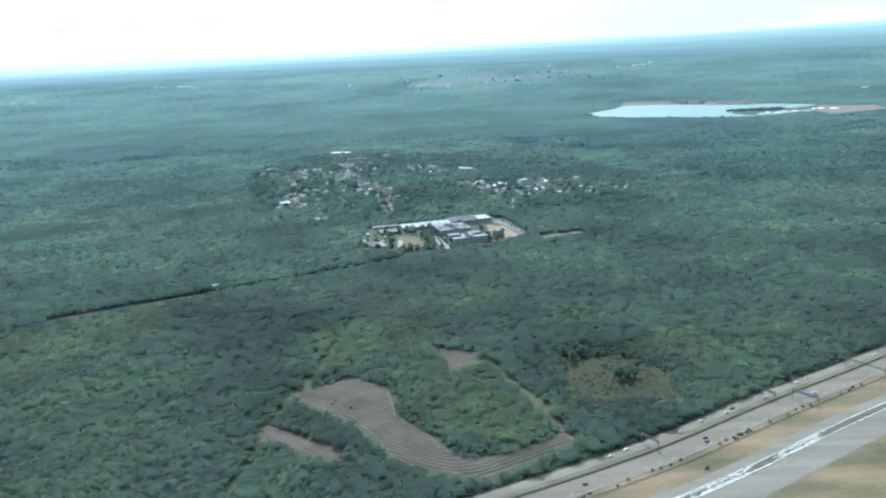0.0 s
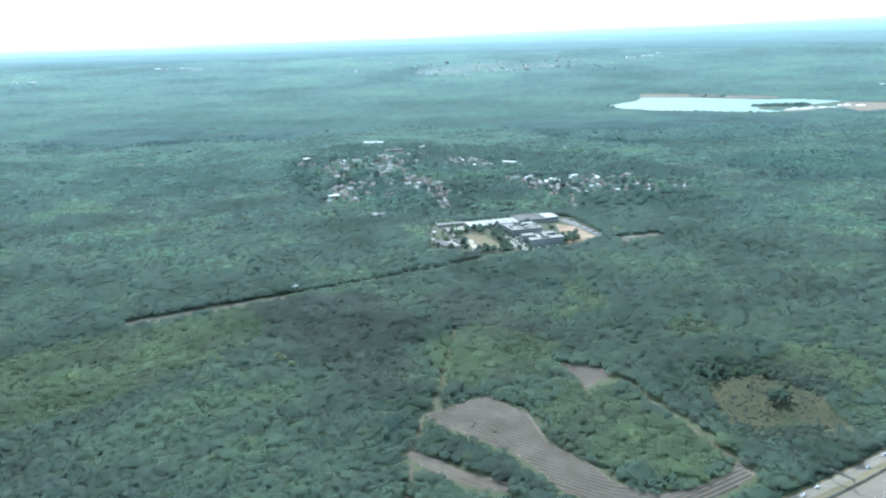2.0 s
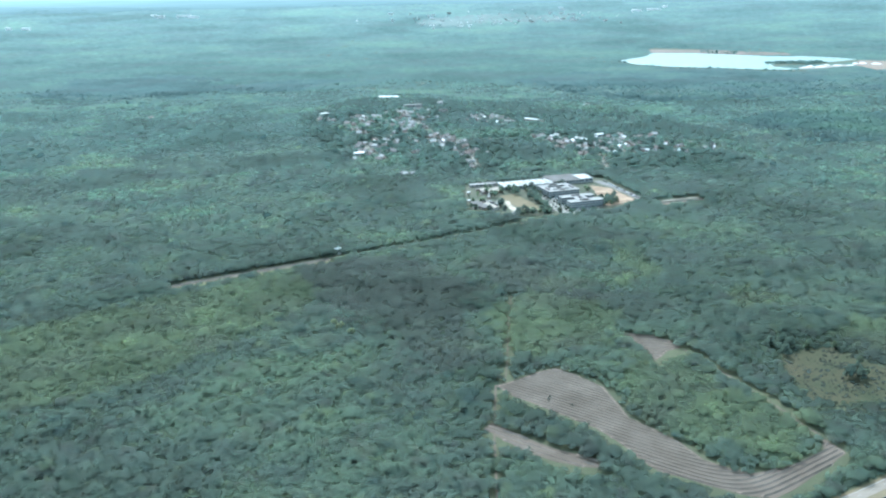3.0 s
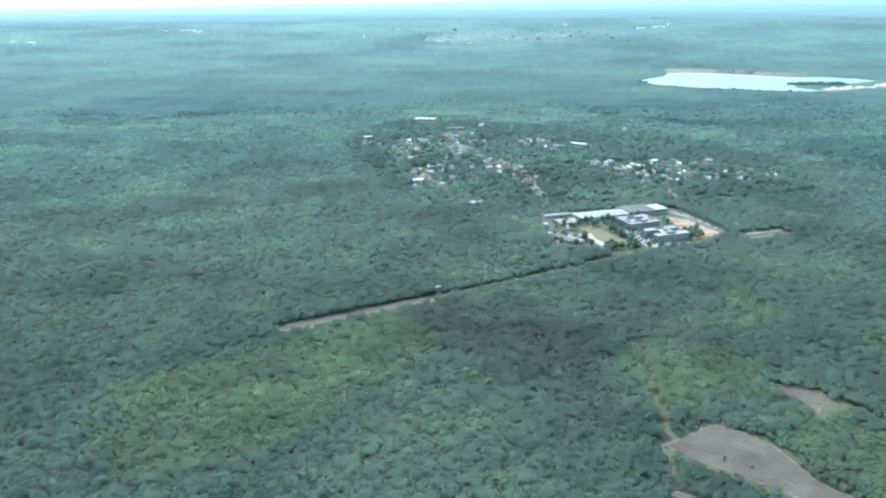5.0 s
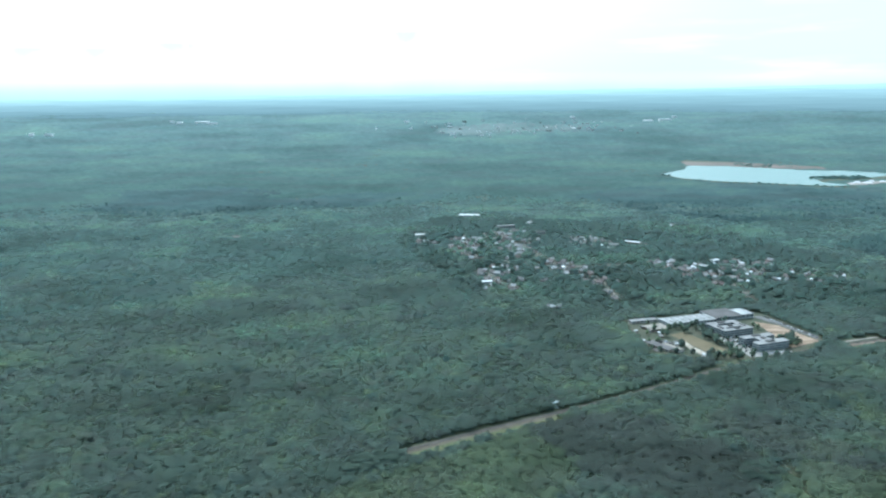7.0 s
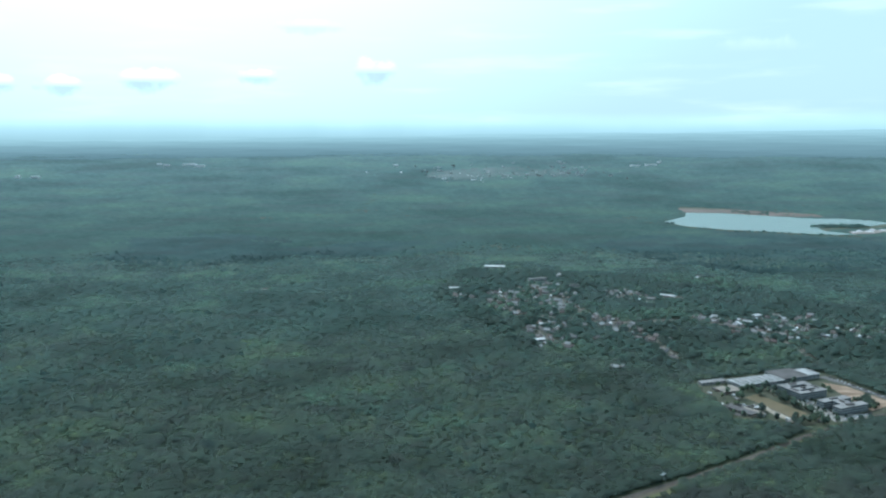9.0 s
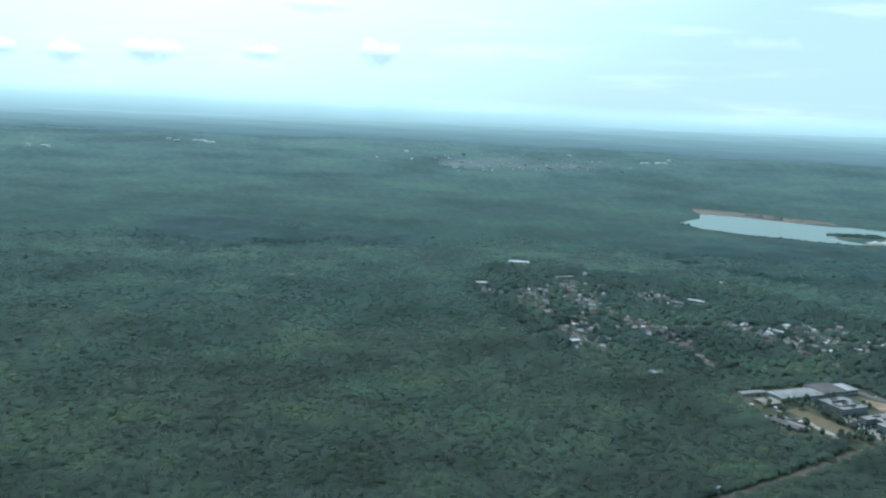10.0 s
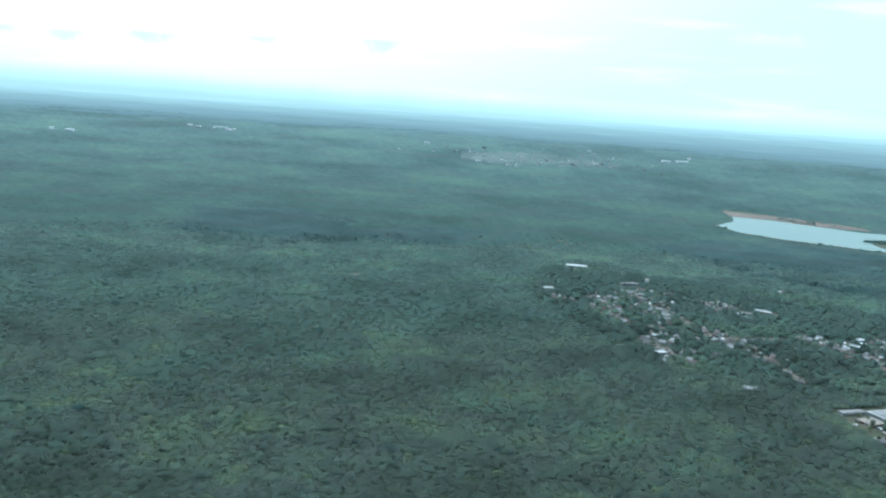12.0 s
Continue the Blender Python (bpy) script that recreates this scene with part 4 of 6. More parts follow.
def plant_woods():
    rng = np.random.default_rng(11)
    # from, to, spacing, height, flatness, rings of the dome, sides, leaf sprays
    bands = ((170, 330, 2.5, 2.5, 0.66, (-5, 36), 7, 28), (330, 470, 2.6, 2.6, 0.64, (-5, 36), 7, 18), (470, 720, 3.3, 2.95, 0.60, (-5, 38), 6, 9),
             (720, 1000, 4.4, 3.5, 0.50, (-5, 38), 5, 4), (1000, 1320, 5.2, 3.6, 0.42, (-5, 38), 5, 2))
    for y0, y1, step, size, flatness, rings, seg, sprays in bands:
        x, y = scatter(y0, y1, step, rng)
        town = inside(x, y, VILLAGE) & (rng.random(x.shape) < 0.45)
        x, y = x[~town], y[~town]
        kind = kind_of(x, y, rng)
        stay = rng.random(x.shape) < np.clip((1340 - y) / 330, 0, 1)
        x, y, kind = x[stay], y[stay], kind[stay]
        for k, (name, mat, label) in LEAVES.items():
            m = kind == k
            if m.sum() < 3:
                continue
            low = np.where(inside(x[m], y[m], VILLAGE), 0.85, 1.0) * (0.92 if k == 1 else 1.0)
            if y0 < 400:
                low = low * scrub(x[m], y[m])
            c, r = grow(x[m], y[m], size * low, 1, rng)
            fade = np.clip((1500 - y[m]) / 480, 0.3, 1)
            r, c[:, 2] = r * (0.5 + 0.5 * fade), c[:, 2] * 0.62 * fade + knoll(c[:, 0], c[:, 1])
            v, f, soft = crowns(c, r * 1.0, flatness * (1.25 if k == 3 else 1.0), rings, seg, sprays, rng)
            # further off, crowns take leaf colours with haze put into them
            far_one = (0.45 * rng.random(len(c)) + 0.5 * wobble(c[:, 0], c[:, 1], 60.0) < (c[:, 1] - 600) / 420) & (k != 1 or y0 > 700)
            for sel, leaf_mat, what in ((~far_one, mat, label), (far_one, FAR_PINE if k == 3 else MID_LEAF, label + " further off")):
                if sel.sum() < 3:
                    continue
                own = v[sel]
                tri = (f[None] + own.shape[1] * np.arange(len(own))[:, None, None]).reshape(-1, 3)
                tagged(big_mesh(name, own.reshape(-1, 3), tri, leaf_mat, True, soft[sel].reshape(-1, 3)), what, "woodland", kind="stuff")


def village_trees():
    """Large garden trees that stand between and over the houses."""
    rng = np.random.default_rng(41)
    x, y = scatter(600, 1130, 6.2, rng)
    stay = inside(x, y, VILLAGE) & (rng.random(x.shape) < 0.72 + 0.3 * wobble(x, y, 22.0, 1.0))
    for p, q, c in CITY:
        stay &= ~((np.abs(x - p) < c + 0.8) & (y < q + c + 0.5) & (y > q - c - 4.6))
    x, y = x[stay], y[stay]
    tall = rng.uniform(3.6, 5.6, len(x))
    for k, (mat, label) in enumerate(((WOOD_LEAF, "large green garden trees between village houses"), (MID_LEAF, "large darker garden trees between village houses"))):
        pick = np.arange(len(x)) % 2 == k
        n = pick.sum()
        c, r = [], []
        for lobe in range(5):
            a, d = rng.uniform(0, 6.28, n), (0 if lobe == 0 else 1) * rng.uniform(0.25, 0.42, n) * tall[pick]
            px, py = x[pick] + d * np.cos(a), y[pick] + d * np.sin(a)
            c.append(np.stack([px, py, tall[pick] * (0.70 if lobe == 0 else rng.uniform(0.42, 0.64)) + knoll(px, py)], 1))
            r.append(tall[pick] * rng.uniform(0.28, 0.40, n))
        c, r = np.concatenate(c), np.concatenate(r)
        v, f, soft = crowns(c, r, 0.75, (-15, 35), 6, 6, rng)
        tri = (f[None] + v.shape[1] * np.arange(len(v))[:, None, None]).reshape(-1, 3)
        tagged(big_mesh("garden_trees", v.reshape(-1, 3), tri, mat, True, soft.reshape(-1, 3)), label, "woodland", kind="stuff")


def railside_trees():
    """Tall trees that face the railway on its far side, and close it in at its western end."""
    rng = np.random.default_rng(52)
    spots = []
    for s in np.arange(300, 480, 2.9):
        x, y, h = along(RAILWAY, s, -3.6 - rng.uniform(0, 3.2))
        spots.append((x, y, rng.uniform(2.0, 2.7)))
    for s in np.arange(262, 293, 2.4):
        for d in (1.5, 5.5, 9.0):
            x, y, h = along(RAILWAY, s + rng.uniform(-1, 1), d + rng.uniform(-1, 1))
            spots.append((x, y, rng.uniform(3.6, 5.0)))
    spots = np.array(spots)
    c, r = [], []
    for lobe in range(6):
        a, d = rng.uniform(0, 6.28, len(spots)), (0 if lobe == 0 else 1) * rng.uniform(0.2, 0.36, len(spots)) * spots[:, 2]
        c.append(np.stack([spots[:, 0] + d * np.cos(a), spots[:, 1] + d * np.sin(a), spots[:, 2] * (0.70 if lobe == 0 else 0.2 if lobe > 3 else rng.uniform(0.35, 0.6))], 1))
        r.append(spots[:, 2] * rng.uniform(0.26, 0.38, len(spots)))
    v, f, soft = crowns(np.concatenate(c), np.concatenate(r), 0.9, (-35, 0, 38), 7, 18, rng)
    tri = (f[None] + v.shape[1] * np.arange(len(v))[:, None, None]).reshape(-1, 3)
    tagged(big_mesh("railside_trees", v.reshape(-1, 3), tri, WOOD_LEAF, True, soft.reshape(-1, 3)), "tall green trees in a row beside the railway", "woodland", kind="stuff")


def undergrowth():
    """Leafy sheet below the crowns, added to lighten the dark gaps between them."""
    step = 3.6
    gx, gy = np.meshgrid(np.arange(-1100, 900, step), np.arange(190, 1180, step))
    rng = np.random.default_rng(2)
    x, y = gx + rng.uniform(-1, 1, gx.shape), gy + rng.uniform(-1, 1, gx.shape)
    ok = wooded(x.ravel(), y.ravel(), True).reshape(x.shape)
    deep = ok.copy()
    deep[1:] &= ok[:-1]; deep[:-1] &= ok[1:]; deep[:, 1:] &= ok[:, :-1]; deep[:, :-1] &= ok[:, 1:]
    z = np.where(deep, np.interp(y, (300, 470, 720, 1000), (1.55, 1.65, 1.95, 2.2)) * np.clip((1500 - y) / 480, 0.3, 1) + 0.25 * wobble(x, y, 5.0) + rng.uniform(-0.4, 0.4, x.shape), np.where(ok, 0.05, -0.1))
    z = np.where(inside(x.ravel(), y.ravel(), VILLAGE).reshape(x.shape), np.minimum(z, 1.15), z)
    z = z * scrub(x.ravel(), y.ravel()).reshape(x.shape) + knoll(x, y)
    i = np.arange(x.size).reshape(x.shape)
    q = np.stack([i[:-1, :-1], i[:-1, 1:], i[1:, 1:], i[1:, :-1]], -1).reshape(-1, 4)
    q = q[ok.ravel()[q].all(1)]
    ob = big_mesh("undergrowth", np.stack([x, y, z], -1).reshape(-1, 3), q, UNDER_LEAF, smooth=True)
    tagged(ob, "leafy green sheet added to lighten gaps between the woodland crowns", "undergrowth", kind="stuff")


# ---- railway ----
VERGE_GRASS = surface("bright_verge_grass", (0.072, 0.086, 0.040), (0.105, 0.110, 0.053), 0.08, 1.0, 0.9, bump=0.4)
strip("track_bed", RAILWAY, -1.5, 2.3, 0.16, BALLAST, "pale brown ballast bed of a railway through woodland", "railway")
strip("track", RAILWAY[37:52], 2.6, 3.8, 0.12, BALLAST, "pale dirt track beside the railway", "track")
strip("track", RAILWAY[73:98], 2.4, 4.2, 0.12, SAND, "pale dirt track beside the railway past the campus", "track")
strip("track", dense(plan((72, 592), (84, 595.5), (108, 602.5))), -1.0, 1.0, 0.12, CONCRETE, "pale dirt track on the far side of the railway", "track")
strip("verge", RAILWAY[34:62], 2.3, 8.0, 0.06, VERGE_GRASS, "grass verge beside the railway track", "verge")


def railway_track(d, label):
    tr = thing("railway_track", label, "railway track")
    mid = [along(RAILWAY, s, 0)[:2] for s in range(120, 820, 8)]
    for k in (-0.3, 0.3):
        part("rail", ribbon(bmesh.new(), mid, d + k - 0.04, d + k + 0.04, 0.14, 0.28), STEEL, tr)
    return tr


railway_track(-0.5, "straight pair of steel rails on pale ballast")
railway_track(0.9, "straight pair of steel rails on pale ballast")

strip("track", TRACK, -0.4, 0.4, 0.14, BALLAST, "pale dirt track through the wood", "track")
strip("track", TRACK_C, -0.22, 0.22, 0.14, BALLAST, "narrow pale firebreak track through young wood", "track")
strip("track", TRACK_B, -0.35, 0.35, 0.14, FURROW, "narrow dirt track beside the ploughed field", "track")

# ---- houses ----


def house_meshes(w, l, h, roof_h):
    """Meshes shared by all houses of one size: wall, roof, chimney, window, door."""
    def done(name, bm, mat):
        bmesh.ops.recalc_face_normals(bm, faces=bm.faces)
        me = bpy.data.meshes.new(name); bm.to_mesh(me); bm.free(); me.materials.append(mat)
        return me
    bm = bmesh.new()
    a = [bm.verts.new(p) for p in ((-w, -l, 0), (w, -l, 0), (w, l, 0), (-w, l, 0))]
    b = [bm.verts.new(p) for p in ((-w, -l, h), (w, -l, h), (w, l, h), (-w, l, h))]
    g0, g1 = bm.verts.new((0, -l, h + roof_h)), bm.verts.new((0, l, h + roof_h))
    for i in range(4):
        bm.faces.new((a[i], a[(i + 1) % 4], b[(i + 1) % 4], b[i]))
    bm.faces.new((b[0], b[1], g0)); bm.faces.new((b[2], b[3], g1))
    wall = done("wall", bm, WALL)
    bm = bmesh.new()
    o, t, e = 0.28, 0.14, 0.22
    sl = roof_h / w
    for s in (-1, 1):
        pts = [(0, h + roof_h), (s * (w + o), h - o * sl), (s * (w + o), h - o * sl + t), (0, h + roof_h + t * 1.3)]
        f0 = [bm.verts.new((x, -l - e, z)) for x, z in pts]
        f1 = [bm.verts.new((x, l + e, z)) for x, z in pts]
        bm.faces.new(f0); bm.faces.new(f1)
        for i in range(4):
            bm.faces.new((f0[i], f0[(i + 1) % 4], f1[(i + 1) % 4], f1[i]))
    roof = done("roof", bm, ROOF)
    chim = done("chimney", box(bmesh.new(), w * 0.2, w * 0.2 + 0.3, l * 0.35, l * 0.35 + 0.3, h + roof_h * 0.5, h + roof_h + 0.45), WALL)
    win = done("window", box(bmesh.new(), -0.26, 0.26, -0.03, 0.03, -0.3, 0.3), GLASS)
    door = done("door", box(bmesh.new(), -0.22, 0.22, -0.03, 0.03, 0.0, 0.85), BARK)
    return wall, roof, chim, win, door


SIZES = [house_meshes(1.3, 1.7, 1.8, 1.0), house_meshes(1.5, 2.0, 2.2, 1.2), house_meshes(1.6, 2.6, 2.2, 1.2), house_meshes(1.0, 1.4, 1.6, 0.9)]
HALF = [(1.3, 1.7, 1.8), (1.5, 2.0, 2.2), (1.6, 2.6, 2.2), (1.0, 1.4, 1.6)]


def house(x, y, turn, k, label="small pale-walled house with a tiled gable roof among trees", group="village houses"):
    ob = thing("house", label, "house", group, (x, y, float(land(x, y))), turn)
    wall, roof, chim, win, door = SIZES[k]
    w, l, h = HALF[k]
    wl = new("wall", wall); wl.parent = ob
    for name, me in (("roof", roof), ("chimney", chim)):
        o = new(name, me); o.parent = ob
    for s, ang in ((-1, 0), (1, 180)):
        o = new("window", win); o.parent = wl
        o.matrix_basis = pose(0.5 * w, s * (l + 0.01), 0.6 * h, 0, 0, ang)
    for s in (-1, 1):
        for u in (-0.5, 0.5):
            o = new("window", win); o.parent = wl
            o.matrix_basis = pose(s * (w + 0.01), u * l, 0.6 * h, 0, 0, 90)
    o = new("door", door); o.parent = wl
    o.matrix_basis = pose(0, -l - 0.02, 0)
    CITY.append((x, y, max(w, l) + 0.3))
    return ob


ROADS = [hill_plan((-157, 1025), (-148, 895)), hill_plan((-115, 1065), (-85, 930), (-70, 860)), hill_plan((-155, 850), (-128, 765)),
         hill_plan((-84, 885), (-48, 800), (-44, 720)), hill_plan((-28, 1000), (60, 960)), hill_plan((15, 870), (60, 810), (110, 770), (170, 735)),
         hill_plan((60, 860), (130, 800), (190, 790)), hill_plan((-130, 890), (-60, 850), (10, 860)), hill_plan((70, 770), (62, 690))]
for r in ROADS:
    STREETS.append((r, 1.9))


def hall(name, x, y, turn, w, l, h, wall, roof, label, category="hall", rise=0.35, windows=0, group=""):
    """A long low building with a shallow roof, eaves and window bays."""
    ob = thing(name, label, category, group, (x, y, float(land(x, y))), turn)
    wl = part("wall", box(bmesh.new(), -l / 2, l / 2, -w / 2, w / 2, 0, h), wall, ob)
    bm = bmesh.new()
    o = 0.25
    sec = [(-w / 2 - o, h + 0.02), (w / 2 + o, h + 0.02), (w / 2 + o, h + 0.2), (0, h + 0.2 + rise), (-w / 2 - o, h + 0.2)]
    f0 = [bm.verts.new((-l / 2 - o, a, b)) for a, b in sec]; f1 = [bm.verts.new((l / 2 + o, a, b)) for a, b in sec]
    bm.faces.new(f0); bm.faces.new(f1)
    for i in range(5):
        bm.faces.new((f0[i], f0[(i + 1) % 5], f1[(i + 1) % 5], f1[i]))
    part("roof", bm, roof, ob)
    if windows:
        me = None
        for s in (-1, 1):
            for k in range(windows):
                u = -l / 2 + l * (k + 0.5) / windows
                if me is None:
                    win = part("window", box(bmesh.new(), -l / windows * 0.33, l / windows * 0.33, -0.04, 0.04, h * 0.45, h * 0.8), GLASS, wl)
                    me = win.data
                else:
                    win = new("window", me); win.parent = wl
                win.location = (u, s * w / 2, 0)
    CITY.append((x, y, l / 2 + 1)); CITY.append((x + l / 3 * math.cos(radians(turn)), y + l / 3 * math.sin(radians(turn)), l / 3)); CITY.append((x - l / 3 * math.cos(radians(turn)), y - l / 3 * math.sin(radians(turn)), l / 3))
    return ob


CLUSTERS = (
    hill_plan((-156, 1013), (-150, 1006), (-156, 957), (-149, 968), (-155, 922), (-166, 966), (-170, 1011), (-164, 921), (-135, 959), (-136, 1008),
         (-148, 940), (-160, 990), (-143, 985), (-149, 900), (-160, 940)),
    hill_plan((-111, 1039), (-105, 1019), (-101, 988), (-92, 1013), (-88, 982), (-88, 946), (-110, 944), (-103, 918), (-117, 987), (-85, 1064),
         (-118, 894), (-95, 960), (-98, 1035), (-120, 1010), (-80, 1000), (-83, 925), (-109, 965), (-88, 1063), (-109, 1049)),
    hill_plan((-154, 820), (-140, 834), (-134, 848), (-129, 827), (-125, 849), (-138, 801), (-133, 816), (-146, 805), (-130, 790), (-128, 770), (-118, 835),
         (-140, 780), (-120, 800), (-147, 838)),
    hill_plan((-81, 868), (-74, 877), (-67, 866), (-62, 861), (-81, 839), (-55, 828), (-52, 808), (-59, 783), (-61, 802), (-47, 824), (-68, 843), (-75, 883),
         (-49, 775), (-70, 815), (-49, 717), (-95, 793), (-109, 696), (-40, 790), (-52, 740)),
    hill_plan((-23, 1001), (-15, 991), (-9, 984), (0, 1000), (6, 993), (16, 1002), (-16, 961), (-4, 955), (-3, 987), (20, 985), (118, 1076), (-24, 975)),
    hill_plan((26, 853), (40, 858), (37, 840), (47, 848), (47, 831), (45, 815), (55, 817), (71, 833), (90, 847), (83, 823), (97, 832), (90, 810), (78, 778),
         (78, 768), (57, 794), (56, 777), (56, 762), (42, 797), (64, 808), (70, 795), (88, 795), (100, 815), (64, 845), (32, 865), (105, 795), (75, 810)),
    hill_plan((110, 850), (122, 838), (135, 830), (118, 812), (140, 800), (128, 785), (150, 790), (165, 800), (112, 775), (150, 765), (172, 780), (185, 795),
         (-198, 990), (-202, 1004), (-209, 1000), (140, 850)),
)


GARDEN = surface("garden_ground", (0.062, 0.066, 0.044), (0.125, 0.110, 0.090), 0.12, 1.0, 0.7, gloss=0.04)


def village():
    rng = random.Random(8)
    for r in ROADS:
        strip("street", dense(r, 6.0), -0.7, 0.7, 0.42, CONCRETE, "narrow pale village street between houses")
    for r in ROADS:
        strip("garden_ground", dense(r, 6.0), -6.0, 6.0, 0.37, GARDEN, "trodden grey-tan gardens and drives along a village street", "ground")
    for spots, heading, white in zip(CLUSTERS, (70, 75, 60, 50, -20, -40, -35), (0.04, 0.04, 0.06, 0.04, 0.16, 0.20, 0.10)):
        more = [(x + rng.gauss(0, 5), y + rng.gauss(0, 6)) for x, y in list(spots) * 2]
        for n, (x, y) in enumerate(list(spots) + more):
            x, y = x + rng.uniform(-0.8, 0.8), y + rng.uniform(-0.8, 0.8)
            if any(math.hypot(x - p, y - q) < c + 1.0 for p, q, c in CITY):
                continue
            turn = heading + (90 if rng.random() < 0.5 else 0) + rng.uniform(-6, 6)
            if rng.random() < white:
                hall("white_house", x, y, turn, 2.0, 2.6, 2.0, WHITE_CONCRETE, FAR_WHITE, "small bright white house with a white roof", "house", 0.6, 2, "white village houses")
            else:
                house(x, y, turn, rng.choice((0, 1, 1, 2, 3)))


village()


hall("sports_hall", *hill_plan((-133, 1190))[0], -12, 9, 24, 3.2, OFFICE_WALL, WHITE_CONCRETE, "large hall with a bright white sheet roof", windows=8)
hall("depot", *hill_plan((36, 968))[0], -42, 5, 17, 2.4, WALL, WHITE_CONCRETE, "long depot with a white sheet roof", windows=7)
hall("depot", *hill_plan((10, 958))[0], -20, 4.5, 10, 2.2, WALL, PALE_ROOF, "low depot with a pale flat roof", windows=5)
hall("farm_barn", *hill_plan((-206, 1047))[0], 3, 5, 10, 2.0, WALL, WHITE_CONCRETE, "long farm barn with a white roof in a clearing", "barn", windows=5)
hall("white_house", *hill_plan((-150, 786))[0], 10, 5, 8, 2.6, WHITE_CONCRETE, WHITE_CONCRETE, "bright white flat-roofed house at the wood's edge", "house", windows=4)
hall("white_house", *hill_plan((89, 857))[0], 30, 4.5, 8, 2.8, WHITE_CONCRETE, WHITE_CONCRETE, "bright white house with a white roof", "house", windows=4)
hall("apartment_block", *hill_plan((-97, 1088))[0], 12, 4, 20, 4.2, WALL, PALE_ROOF, "long pale apartment block with a flat roof", "apartment block", windows=11)
hall("apartment_block", *hill_plan((-62, 1113))[0], 70, 4, 12, 4.0, WALL, PALE_ROOF, "pale apartment block with a flat roof", "apartment block", windows=7)
hall("apartment_block", *hill_plan((-60, 1040))[0], 0, 4, 9, 4.2, WALL, GREY_ROOF, "grey-roofed apartment block among trees", "apartment block", windows=5)
hall("farm_barn", *hill_plan((-434, 1052))[0], 4, 4.0, 8, 1.6, WALL, PALE_ROOF, "lone farm barn with a pale roof deep in woodland", "barn", windows=5)
hall("farm_house", *hill_plan((-424, 1048))[0], 30, 4, 6, 2.4, WALL, ROOF, "lone farm house beside a pale barn", "house", windows=3)

# ---- campus ----
YARD_PAVING = surface("pale_yard_paving", (0.17, 0.160, 0.145), (0.29, 0.275, 0.25), 0.35, 0.85, 3.0)
flat("campus_ground", CAMPUS, surface("trodden_ground", (0.044, 0.054, 0.032), (0.084, 0.080, 0.055), 0.06, 1.0, 1.0, gloss=0.04), 0.06, "trodden pale ground of a walled campus")
flat("playing_field", plan((-36, 618.5), (-24, 624.5), (-10, 583), (-22, 570)), LAWN, 0.12, "yellow-green playing field beside offices", "playing field")
flat("building_plot", plan((37, 646), (50, 636), (61, 596), (36, 583), (36, 618)), PLOT_SAND, 0.12, "bare orange-tan building plot of sand", "building plot")
flat("parking", plan((-58, 607), (-46, 608), (-41, 580), (-58, 583)), DARK_ASPHALT, 0.12, "grey asphalt parking place with cars", "parking")
flat("parking", plan((48, 662), (55, 645), (66, 606), (62, 600), (52, 636), (42, 660)), DARK_ASPHALT, 0.14, "grey asphalt lane with parked cars", "parking")
flat("yard", plan((-12, 642), (2, 645), (6, 610), (12, 580), (31, 578), (33, 571), (0, 566)), YARD_PAVING, 0.12, "pale paved avenue and yard between offices", "yard")

CREAM_SAND = surface("cream_court_sand", (0.24, 0.205, 0.16), (0.36, 0.32, 0.26), 0.15, 1.0, 1.2)
flat("sand_court", plan((-34, 604), (-30.5, 604), (-30, 592), (-24, 571), (-23.5, 567), (-29, 568), (-33.5, 586)), CREAM_SAND, 0.17, "cream sandy court along the playing field", "yard")
hall("long_hall", *plan((-13, 649.5))[0], 15, 14.5, 37, 2.3, OFFICE_WALL, WHITE_ROOF, "long hall with a weathered white sheet roof", windows=14, rise=0.5)
hall("factory_hall", *plan((17.5, 661))[0], 15, 19, 22, 2.9, OFFICE_WALL, GREY_ROOF, "broad factory hall with a dark grey roof", windows=9, rise=0.2)
hall("white_annex", *plan((34, 663))[0], 16, 14, 9.5, 3.2, OFFICE_WALL, WHITE_ROOF, "square annex with a bright white roof", windows=3, rise=0.15)
hall("low_hall", *plan((-46, 652))[0], 12, 4.5, 19, 1.8, WALL, PALE_ROOF, "low hall with a pale grey roof by the wood's edge", windows=6)
hall("low_hall", *plan((-41.5, 634))[0], 15, 11, 14, 1.4, WALL, CONCRETE, "low hall with a pale tan roof", windows=5, rise=0.1)
hall("shed", *plan((-52, 588))[0], 118, 6, 17, 1.8, WALL, GREY_ROOF, "low grey-roofed shed beside parked cars", "shed", windows=5)
hall("shed", *plan((-45.5, 586))[0], 118, 4.5, 14, 1.6, WALL, CONCRETE, "low tan-roofed shed beside parked cars", "shed", windows=5)

